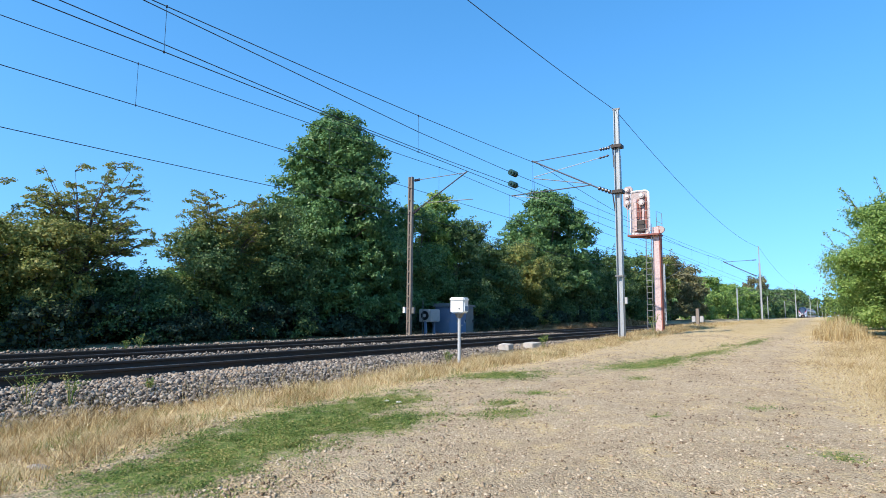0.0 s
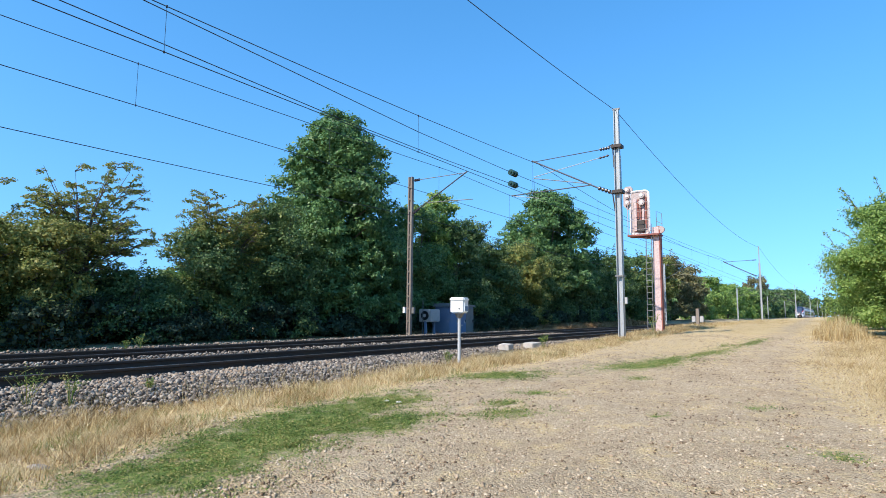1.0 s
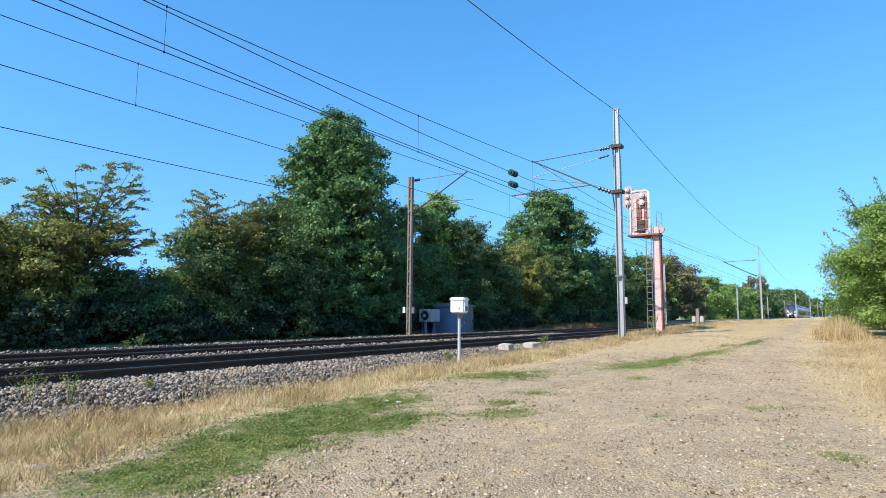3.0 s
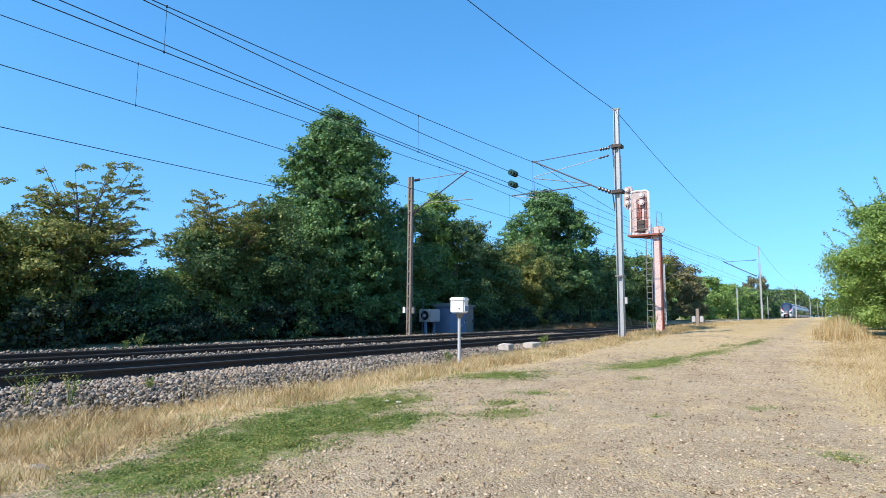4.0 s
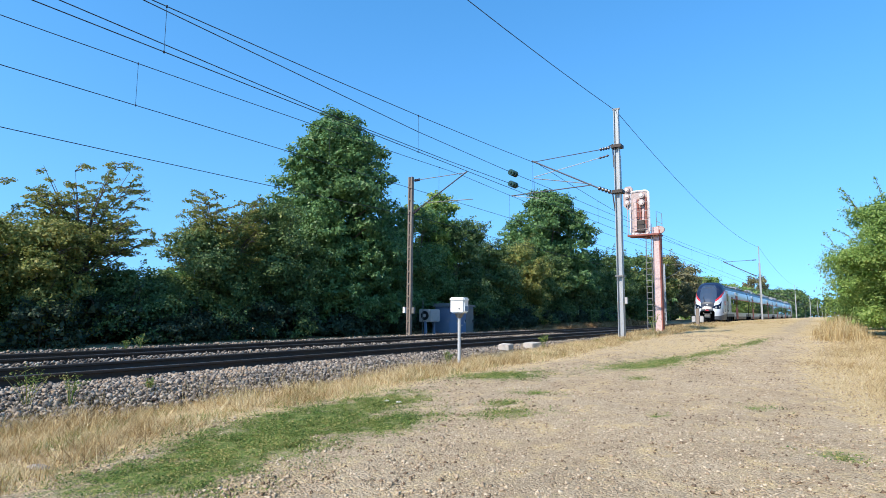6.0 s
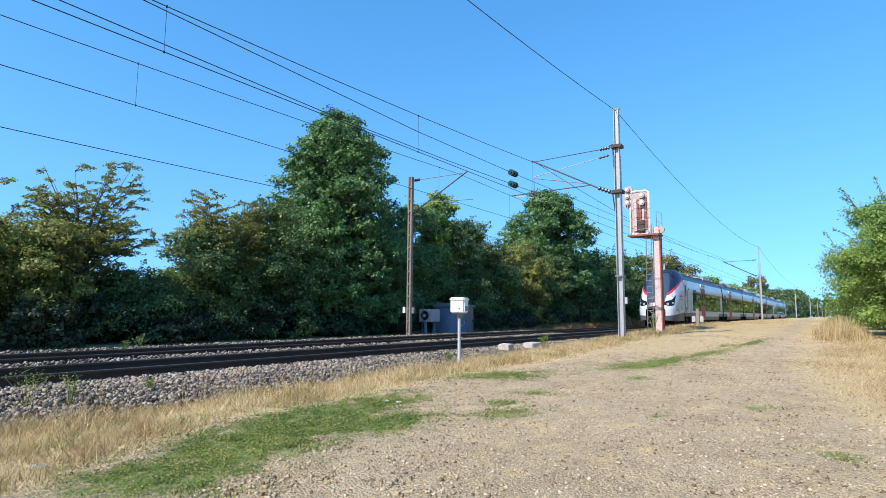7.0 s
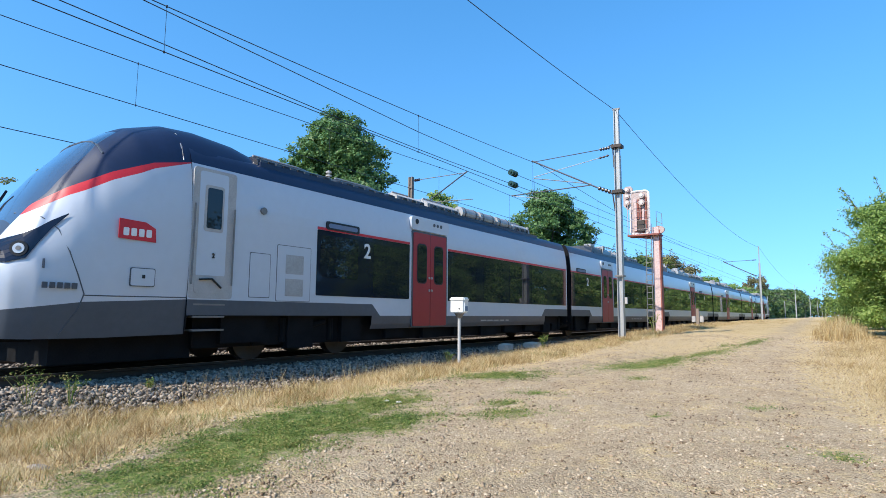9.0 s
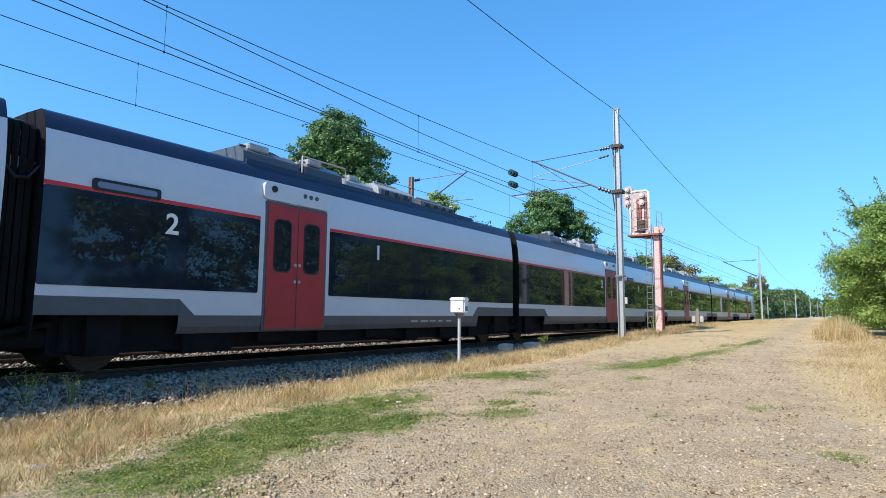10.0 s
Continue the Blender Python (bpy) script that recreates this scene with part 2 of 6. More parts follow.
def thing(name, at, label, category, group="", kind=""):
    e = new(name)
    e.matrix_basis = at if isinstance(at, Matrix) else Matrix.Translation(at)
    e.empty_display_size = 0.2
    return tagged(e, label, category, group, kind)


def box(bm, x0, x1, y0, y1, z0, z1, bevel=0.0):
    vs = [bm.verts.new((x, y, z)) for x in (x0, x1) for y in (y0, y1) for z in (z0, z1)]
    fs = [bm.faces.new([vs[i] for i in q]) for q in ((0, 1, 3, 2), (4, 6, 7, 5), (0, 4, 5, 1), (2, 3, 7, 6), (0, 2, 6, 4), (1, 5, 7, 3))]
    if bevel:
        es = list({e for f in fs for e in f.edges})
        bmesh.ops.bevel(bm, geom=es, offset=bevel, segments=2, affect="EDGES")
    return bm


def tube(bm, pts, radii, n=8, cap=True):
    """A round bar along pts; radii: one number or one for each point."""
    pts = [Vector(p) for p in pts]
    if not hasattr(radii, "__len__"):
        radii = [radii] * len(pts)
    rings = []
    for i, p in enumerate(pts):
        d = (pts[min(i + 1, len(pts) - 1)] - pts[max(i - 1, 0)]).normalized()
        a = d.orthogonal().normalized() if abs(d.z) > 0.9 else d.cross(Vector((0, 0, 1))).normalized()
        b = d.cross(a)
        rings.append([bm.verts.new(p + radii[i] * (math.cos(2 * math.pi * k / n) * a + math.sin(2 * math.pi * k / n) * b)) for k in range(n)])
    for r, s in zip(rings, rings[1:]):
        for k in range(n):
            bm.faces.new((r[k], r[(k + 1) % n], s[(k + 1) % n], s[k]))
    if cap:
        bm.faces.new(rings[0][::-1])
        bm.faces.new(rings[-1])
    return bm


def prism(bm, outline, axis, lo, hi):
    """An outline of two coordinates swept along an axis ('x', 'y' or 'z')."""
    def v(a, b, c):
        return {"x": (c, a, b), "y": (a, c, b), "z": (a, b, c)}[axis]
    p = [bm.verts.new(v(a, b, lo)) for a, b in outline]
    q = [bm.verts.new(v(a, b, hi)) for a, b in outline]
    n = len(p)
    for i in range(n):
        bm.faces.new((p[i], p[(i + 1) % n], q[(i + 1) % n], q[i]))
    bm.faces.new(p[::-1])
    bm.faces.new(q)
    return bm


def disc(bm, at, axis, r, depth, n=20):
    a = Vector(at)
    d = Vector(axis).normalized() * depth / 2
    return tube(bm, [a - d, a + d], r, n)


def mesh_np(name, verts, faces):
    verts, faces = np.asarray(verts, np.float32), np.asarray(faces, np.int32)
    me = bpy.data.meshes.new(name)
    me.vertices.add(len(verts))
    me.vertices.foreach_set("co", verts.ravel())
    k = faces.shape[1]
    me.loops.add(faces.size)
    me.loops.foreach_set("vertex_index", faces.ravel())
    me.polygons.add(len(faces))
    me.polygons.foreach_set("loop_start", np.arange(0, faces.size, k, dtype=np.int32))
    me.update(calc_edges=True)
    return me


def rounded(x0, x1, y0, y1, r, n=4):
    """The outline of a rectangle with round corners."""
    out = []
    for cx, cy, a0 in ((x1 - r, y1 - r, 0), (x0 + r, y1 - r, 90), (x0 + r, y0 + r, 180), (x1 - r, y0 + r, 270)):
        for i in range(n + 1):
            a = radians(a0 + 90 * i / n)
            out.append((cx + r * math.cos(a), cy + r * math.sin(a)))
    return out


# ---- ground ----
RISE_Y = [-20, 0, 5, 12.5, 23.6, 29, 38, 60, 77, 150, 330, 1000]
RISE_Z = [-0.1, 0, 0.03, 0.17, 0.48, 0.62, 0.78, 0.95, 1.0, 1.05, 1.08, 1.1]


def step(a, b, x):
    t = np.clip((x - a) / (b - a), 0, 1)
    return t * t * (3 - 2 * t)


def ground_z(x, y):
    x, y = np.asarray(x, float), np.asarray(y, float)
    rise = np.interp(y, RISE_Y, RISE_Z)
    z = rise + 0.03 * np.sin(x * 1.7 + y * 0.6) * np.sin(y * 0.9 - x) * step(0, 5, y) + 0.25 * step(2.0, 6.0, x)
    bed = np.full_like(z, 0.02)
    w = step(-7.6, -8.7, x)
    z = z * (1 - w) + bed * w
    bank = 0.15 + 0.25 * step(-17.5, -20.0, x) + 0.25 * step(30, 60, y)
    v = step(-16.4, -17.6, x)
    return z * (1 - v) + bank * v


PATCHES = [  # green growth: centre, half sizes, turn
    (-5.6, 5.2, 0.85, 2.3, 12), (-5.1, 3.9, 0.9, 1.1, 20), (-4.8, 2.9, 0.9, 0.8, 30), (-4.75, 5.6, 0.55, 1.1, 0), (-5.8, 7.0, 0.55, 0.8, 0), (-3.75, 7.0, 0.36, 0.75, -45), (-4.1, 7.65, 0.34, 0.34, 0), (-5.85, 10.7, 0.7, 1.2, -25),
    (-4.2, 8.85, 0.5, 0.3, 0), (-3.85, 14.6, 0.75, 2.4, -17), (-3.0, 18.5, 0.48, 2.2, -10), (-2.5, 23.0, 0.42, 2.6, -4), (-0.1, 6.85, 0.32, 0.22, 0), (-3.3, 17.6, 0.22, 1.9, 3), (-3.2, 21.5, 0.2, 1.4, 3), (-0.95, 9.4, 0.3, 0.3, 0), (-6.9, 16.0, 0.5, 0.8, 0),
    (-7.4, 13.9, 0.4, 0.5, 0), (-3.3, 11.6, 0.35, 0.3, 0), (-2.0, 8.0, 0.2, 0.2, 0)]


def green_weight(x, y):
    g = np.zeros_like(np.asarray(x, float))
    for cx, cy, a, b, turn in PATCHES:
        c, s = math.cos(radians(turn)), math.sin(radians(turn))
        u, v = ((x - cx) * c + (y - cy) * s) / a, (-(x - cx) * s + (y - cy) * c) / b
        g = np.maximum(g, np.clip(0.92 - (u * u + v * v) ** 0.5 * 0.62 - (0.0 if a > 0.5 else 0.2), 0, 1))
    bank = 0.36 * step(-16.6, -17.6, x) * (1 - step(22, 28, y))
    return np.maximum(g, bank)


def straw_weight(x, y):
    edge = np.interp(y, [0, 2, 4.5, 8, 11, 14, 20, 31], [-4.9, -5.3, -6.3, -6.4, -6.5, -5.9, -6.0, -6.0])
    left = step(0.6, -0.6, x - edge)
    right = step(-0.7, 1.0, x - np.interp(y, [0, 8, 11, 16, 26, 60], [2.0, 0.4, -0.3, -1.1, -0.6, -1.0]))
    far = 0.8 * step(11, 28, y) * (1 - np.exp(-((x - np.interp(y, [0, 22, 53, 200], [-1.5, -1.8, -2.3, -6.0])) / 1.0) ** 2))
    bank = step(-15.5, -17.0, x) * (1 - step(34, 40, y) * step(66, 60, y))
    return np.clip(np.maximum(np.maximum(left, right), far + 0.22), 0, 1) * (1 - 0.7 * bank)


def build_ground():
    def axis(lo, hi, cell, far):
        fine = np.arange(lo, hi + 1e-6, cell)
        out = cell * np.cumsum(1.22 ** np.arange(1, 60))
        out = out[out < far]
        return np.concatenate((lo - out[::-1], fine, hi + out))
    xs, ys = axis(-9.5, 3.5, 0.14, 4200), axis(0.5, 32, 0.16, 4600)
    gx, gy = np.meshgrid(xs, ys)
    gz = ground_z(gx, gy)
    near = (gx > -9) & (gx < 5) & (gy < 40)
    gz = gz + np.where(near, RNG.normal(0, 0.008, gx.shape), 0)
    nx, ny = len(xs), len(ys)
    i = np.arange(nx * ny).reshape(ny, nx)
    faces = np.stack((i[:-1, :-1], i[:-1, 1:], i[1:, 1:], i[1:, :-1]), -1).reshape(-1, 4)
    me = mesh_np("ground", np.stack((gx, gy, gz), -1).reshape(-1, 3), faces)
    for name, f in (("green", green_weight), ("straw", straw_weight)):
        me.attributes.new(name, "FLOAT", "POINT").data.foreach_set("value", f(gx, gy).ravel().astype(np.float32))
    me.polygons.foreach_set("use_smooth", [True] * len(me.polygons))
    tagged(link_mesh("ground", me, GROUND), "dry trodden earth with straw and green patches beside the railway", "ground", kind="structure")


build_ground()


# ---- track bed, rails, sleepers ----
def build_bed():
    bm = bmesh.new()
    section = [(-8.15, -0.05), (-8.35, 0.06), (-9.25, BED - 0.03), (-9.7, BED), (-12.0, BED), (-12.35, BED + 0.12), (-12.63, BED + 0.13), (-12.9, BED + 0.12), (-13.2, BED), (-15.75, BED), (-16.1, BED + 0.13), (-16.6, BED + 0.12), (-17.4, 0.08), (-17.5, -0.1)]
    ys = [-80 + 0.5 * k for k in range(0, 320)] + [80 + 20 * k for k in range(0, 46)]
    rows = [[bm.verts.new((x + random.uniform(-0.03, 0.03), y, z + random.uniform(-0.015, 0.015))) for x, z in section] for y in ys]
    for r, s in zip(rows, rows[1:]):
        for k in range(len(section) - 1):
            bm.faces.new((r[k], r[k + 1], s[k + 1], s[k]))
    return tagged(part("ballast_bed", bm, BALLAST), "crushed-stone bed under the two tracks, darkened for shaded gaps", "ballast", kind="structure")


CUBE_V = np.array([(x, y, z) for x in (-1, 1) for y in (-1, 1) for z in (-1, 1)], np.float32) * 0.72
CUBE_F = np.array([(0, 1, 3), (0, 3, 2), (4, 6, 7), (4, 7, 5), (0, 4, 5), (0, 5, 1), (2, 3, 7), (2, 7, 6), (0, 2, 6), (0, 6, 4), (1, 5, 7), (1, 7, 3)], np.int32)


def stones(name, pos, size, mat, flat=0.7):
    """Many uneven stones in one mesh."""
    n = len(pos)
    v = np.repeat(CUBE_V[None], n, 0) * RNG.uniform(0.55, 1.35, (n, 8, 3))
    q = RNG.normal(0, 1, (n, 4))
    q /= np.linalg.norm(q, axis=1, keepdims=True)
    u, w = q[:, None, :3], q[:, 3][:, None, None]
    v = v * RNG.uniform(0.6, 1.25, (n, 1, 3))
    t = 2 * np.cross(np.broadcast_to(u, v.shape), v)
    v = v + w * t + np.cross(np.broadcast_to(u, v.shape), t)
    v = v * size[:, None, None] * np.array([1, 1, flat]) + pos[:, None, :]
    f = (CUBE_F[None] + (np.arange(n) * 8)[:, None, None]).reshape(-1, 3)
    return link_mesh(name, mesh_np(name, v.reshape(-1, 3), f), mat)


def bed_z(x):
    return np.interp(x, [-17.4, -16.6, -16.1, -15.75, -13.2, -12.9, -12.35, -12.0, -9.7, -9.25, -8.35, -8.0], [0.08, BED + 0.12, BED + 0.13, BED, BED, BED + 0.12, BED + 0.12, BED, BED, BED - 0.03, 0.06, 0.02])


def build_ballast_stones():
    n1, n2, n3, n4 = 20000, 9000, 3600, 3800
    x = np.concatenate((RNG.uniform(-10.3, -8.0, n1), RNG.uniform(-10.2, -8.3, n2), RNG.uniform(-13.0, -12.25, n3), RNG.uniform(-17.0, -15.9, n4)))
    y = np.concatenate((RNG.uniform(1.5, 12, n1), 12 + 18 * RNG.uniform(0, 1, n2) ** 1.5, RNG.uniform(3, 30, n3), RNG.uniform(4, 34, n4)))
    thin = (x > -8.4) & (RNG.random(len(x)) < 0.55)
    x, y = x[~thin], y[~thin]
    z = bed_z(x) + RNG.uniform(-0.005, 0.055, len(x))
    ob = stones("ballast_stones", np.stack((x, y, z), -1), 0.015 + 0.027 * RNG.random(len(x)) ** 1.3, STONE, 0.9)
    tagged(ob, "loose grey and brownish crushed stones along the track", "ballast", kind="stuff")


def rail_outline(cx, top):
    h = [(0.075, 0), (0.075, 0.012), (0.02, 0.035), (0.009, 0.06), (0.009, 0.115), (0.036, 0.130), (0.036, 0.160), (0.028, 0.172)]
    return [(cx + a, top - 0.172 + b) for a, b in h] + [(cx - a, top - 0.172 + b) for a, b in reversed(h)]


def build_track(cx, label):
    t = thing("railway_track", (cx, 0, 0), label, "railway track", "two parallel tracks")
    for sx in (0.7535, -0.7535):
        bm = bmesh.new()
        o = rail_outline(sx, RAIL)
        ys = [-80, -40] + [20 * k for k in range(0, 26)] + [900]
        rows = [[bm.verts.new((a, y, b)) for a, b in o] for y in ys]
        for r, s in zip(rows, rows[1:]):
            for k in range(len(o)):
                bm.faces.new((r[k], r[(k + 1) % len(o)], s[(k + 1) % len(o)], s[k]))
        rail = part("rail", bm, RAILSTEEL, t, "dark rusty steel rail")
        bm = bmesh.new()
        box(bm, sx - 0.026, sx + 0.026, -80, 900, RAIL - 0.002, RAIL + 0.0025)
        part("running_surface", bm, RAILTOP, rail, "worn running surface")
    bm = bmesh.new()
    prism(bm, [(-0.14, 0.0), (0.14, 0.0), (0.11, 0.2), (-0.11, 0.2)], "x", -1.25, 1.25)
    me = bpy.data.meshes.new("sleeper")
    bm.to_mesh(me)
    bm.free()
    me.materials.append(CONCRETE)
    for k in range(110):
        s = new("sleeper", me)
        s.parent = t
        s.location = (0, -6 + 0.6 * k, RAIL - 0.172 - 0.2)


build_bed()
build_track(T1, "near railway track with dark steel rails on concrete sleepers")
build_track(T2, "far railway track with dark steel rails on concrete sleepers")


def insulator(bm, a, b, r=0.07, n=4):
    a, b = Vector(a), Vector(b)
    tube(bm, [a, b], r * 0.4, 8)
    for k in range(n):
        c = a.lerp(b, (k + 0.5) / n)
        disc(bm, c, b - a, r, (b - a).length / n * 0.45, 12)
    return bm


# ---- the train ----
HALF = 1.425
SECTION = [(1.36, 0.58), (1.405, 0.70), (HALF, 0.90), (HALF, 1.04), (HALF, 1.18), (HALF, 1.34), (HALF, 2.0), (HALF, 2.80), (1.42, 3.0), (1.40, 3.25), (1.365, 3.5), (1.335, 3.65), (1.28, 3.80), (1.21, 3.93), (1.12, 3.985), (0.6, 4.02), (0, 4.03)]


def filtered(cells, keep, flat=()):
    """A mesh out of the quads that keep() takes; cells: lists of four points."""
    bm = bmesh.new()
    for q in cells:
        c = sum((Vector(p) for p in q), Vector()) / 4
        if keep(c):
            bm.faces.new([bm.verts.new(p) for p in q])
    bmesh.ops.remove_doubles(bm, verts=bm.verts, dist=1e-4)
    return bm


def side_plate(bm, side, y0, y1, z0, z1, r=0.05, proud=0.008, depth=0.03):
    """A plate with round corners on the flat side of the train."""
    x = side * (HALF + proud)
    prism(bm, rounded(y0, y1, z0, z1, r), "x", x - side * depth, x)
    return bm


def text_mesh(body, size, depth=0.006):
    cu = bpy.data.curves.new("digit", "FONT")
    cu.body, cu.size, cu.extrude, cu.align_x, cu.align_y, cu.offset = body, size, depth, "CENTER", "CENTER", size * 0.018
    ob = new("digit", cu)
    me = bpy.data.meshes.new_from_object(ob)
    bpy.data.objects.remove(ob)
    bpy.data.curves.remove(cu)
    return me


def digit(body, size, side, y, z, mat, parent):
    me = text_mesh(body, size)
    m = Matrix(((0, 0, side, side * (HALF + 0.020)), (side, 0, 0, y), (0, 1, 0, z), (0, 0, 0, 1)))
    link_mesh("class_number", me, mat, parent, "white class number", m)


def skirt_top(y, raised):
    """Lower edge of the white panels: raised over the bogies."""
    for a, b in raised:
        if a < y < b:
            return 1.18
    return 0.90


def car_body(train, y0, y1, raised, doors, bands, panes, nose=0, numbers=(), displays=()):
    """One car between y0 and y1: shell, skirt, roof and what is set into its sides."""
    cuts = {y0, y1}
    for a, b in raised:
        cuts.update((max(y0, a), min(y1, b), max(y0, a) + 0.0, min(y1, b)))
    y = y0
    while y < y1:
        cuts.add(round(y, 3))
        y += 1.0
    ys = sorted(c for c in cuts if y0 <= c <= y1)
    cells = []
    for a, b in zip(ys, ys[1:]):
        if b - a < 1e-3:
            continue
        for (x0, z0), (x1, z1) in zip(SECTION, SECTION[1:]):
            for s in (1, -1):
                cells.append([(s * x0, a, z0), (s * x0, b, z0), (s * x1, b, z1), (s * x1, a, z1)])
    white = filtered(cells, lambda c: skirt_top(c.y, raised) < c.z < 3.65)
    body = part("car_body", white, WHITE_T, train, "white painted side panels")
    part("skirt", filtered(cells, lambda c: c.z < skirt_top(c.y, raised) and not (c.z < 0.9 and skirt_top(c.y, raised) > 1)), GREY_T, body, "dark grey skirt")
    part("roof_fairing", filtered(cells, lambda c: c.z > 3.65), NAVY_T, body, "dark navy roof fairing", True)
    for ye in (y0, y1):
        bm = bmesh.new()
        pts = [(x - 0.01, z) for x, z in SECTION] + [(-x + 0.01, z) for x, z in reversed(SECTION[:-1])]
        prism(bm, pts, "y", ye + (0.0 if ye == y0 else -0.02), ye + (0.02 if ye == y0 else 0.0))
        part("end_wall", bm, DARKUNDER, body, "dark end wall")
    # sloping ends of the raised skirt
    for a, b in raised:
        for e, d in ((a, -0.3), (b, 0.3)):
            if y0 + 0.3 < e < y1 - 0.3:
                for s in (1, -1):
                    bm = bmesh.new()
                    x = s * (HALF + 0.004)
                    prism(bm, [(e, 0.9), (e, 1.18), (e + d, 0.9)], "x", x - s * 0.01, x)
                    part("skirt_gusset", bm, GREY_T, body)
    # underframe box
    bm = bmesh.new()
    box(bm, -1.15, 1.15, y0 + 0.3, y1 - 0.3, 0.30, 0.95)
    for k in range(int((y1 - y0) / 1.6)):
        yy = y0 + 0.8 + 1.6 * k
        box(bm, -1.28, 1.28, yy, yy + random.uniform(0.5, 1.1), random.uniform(0.22, 0.4), 0.9)
    tagged(part("underframe", bm, DARKUNDER, body, "dark equipment under the floor"), kind="stuff")
    for side in (1, -1):
        for a, b in bands:
            bm = side_plate(bmesh.new(), side, a, b, 1.34, 2.80, 0.03)
            band = part("window_band", bm, GLASS_T, body, "continuous dark glass band")
            bm = side_plate(bmesh.new(), side, a, b, 2.805, 2.865, 0.004, 0.010)
            part("red_stripe", bm, RED_T, body, "thin red stripe")
        for a, b, z0, z1 in panes:
            bm = side_plate(bmesh.new(), side, a, b, z0, z1, 0.07, 0.013)
            part("window_pane", bm, PANE_T, body, "tinted window pane")
        for a, b in doors:
            mid = (a + b) / 2
            bm = side_plate(bmesh.new(), side, a - 0.06, b + 0.06, 0.60, 3.22, 0.05, 0.006)
            part("door_surround", bm, GREY_T, body, "dark door surround")
            for l, r in ((a, mid - 0.012), (mid + 0.012, b)):
                bm = side_plate(bmesh.new(), side, l, r, 0.63, 3.17, 0.04, 0.018)
                door = part("door_leaf", bm, DOORRED, body, "red sliding door leaf")
                c = (l + r) / 2
                for w, zz, mt, pr, nm in ((0.46, (1.78, 2.88), BLACK, 0.024, "window_seal"), (0.40, (1.81, 2.85), PANE_T, 0.029, "door_window")):
                    bm = side_plate(bmesh.new(), side, c - w / 2, c + w / 2, zz[0], zz[1], 0.12, pr)
                    part(nm, bm, mt, body)
                for zz in (1.60, 1.95):
                    bm = disc(bmesh.new(), (side * (HALF + 0.03), (mid + (0.06 if c > mid else -0.06)), zz), (1, 0, 0), 0.035, 0.02, 12)
                    part("door_button", bm, SILVER_T, body)
            bm = bmesh.new()
            o = rounded(a - 0.12, b + 0.12, 3.24, 3.60, 0.10)
            prism(bm, o, "x", side * 1.28, side * 1.455)
            hd = part("door_header", bm, WHITE_T, body, "bulging white step header over the door")
            for k in range(3):
                bm = disc(bmesh.new(), (side * 1.458, mid + 0.15 + 0.17 * k, 3.46), (1, 0, 0), 0.05, 0.02, 10)
                part("header_lamp", bm, GREY_T, body)
            bm = disc(bmesh.new(), (side * 1.458, a + 0.12, 3.47), (1, 0, 0), 0.07, 0.03, 12)
            part("door_camera", bm, BLACK, body)
        for a, b in displays:
            for g, z0, z1, mt, pr in ((0.0, 2.83, 3.02, BLACK, 0.022), (0.07, 2.875, 2.975, BLUEGREY, 0.026)):
                bm = side_plate(bmesh.new(), side, a + g, b - g, z0, z1, 0.05, pr)
                part("destination_display", bm, mt, body, "dark rounded destination display")
        for txt, yy in numbers:
            digit(txt, 0.50, side, yy, 2.44, WHITEPAINT, body)
        # low markings on the skirt
        yy = (y0 + y1) / 2 + 1.5
        for k in range(5):
            bm = side_plate(bmesh.new(), side, yy + 0.42 * k, yy + 0.42 * k + random.uniform(0.2, 0.36), 0.74, 0.80, 0.005, -0.012, 0.02)
            part("marking_bar", bm, SILVER_T, body, "pale marking bar")
    return body


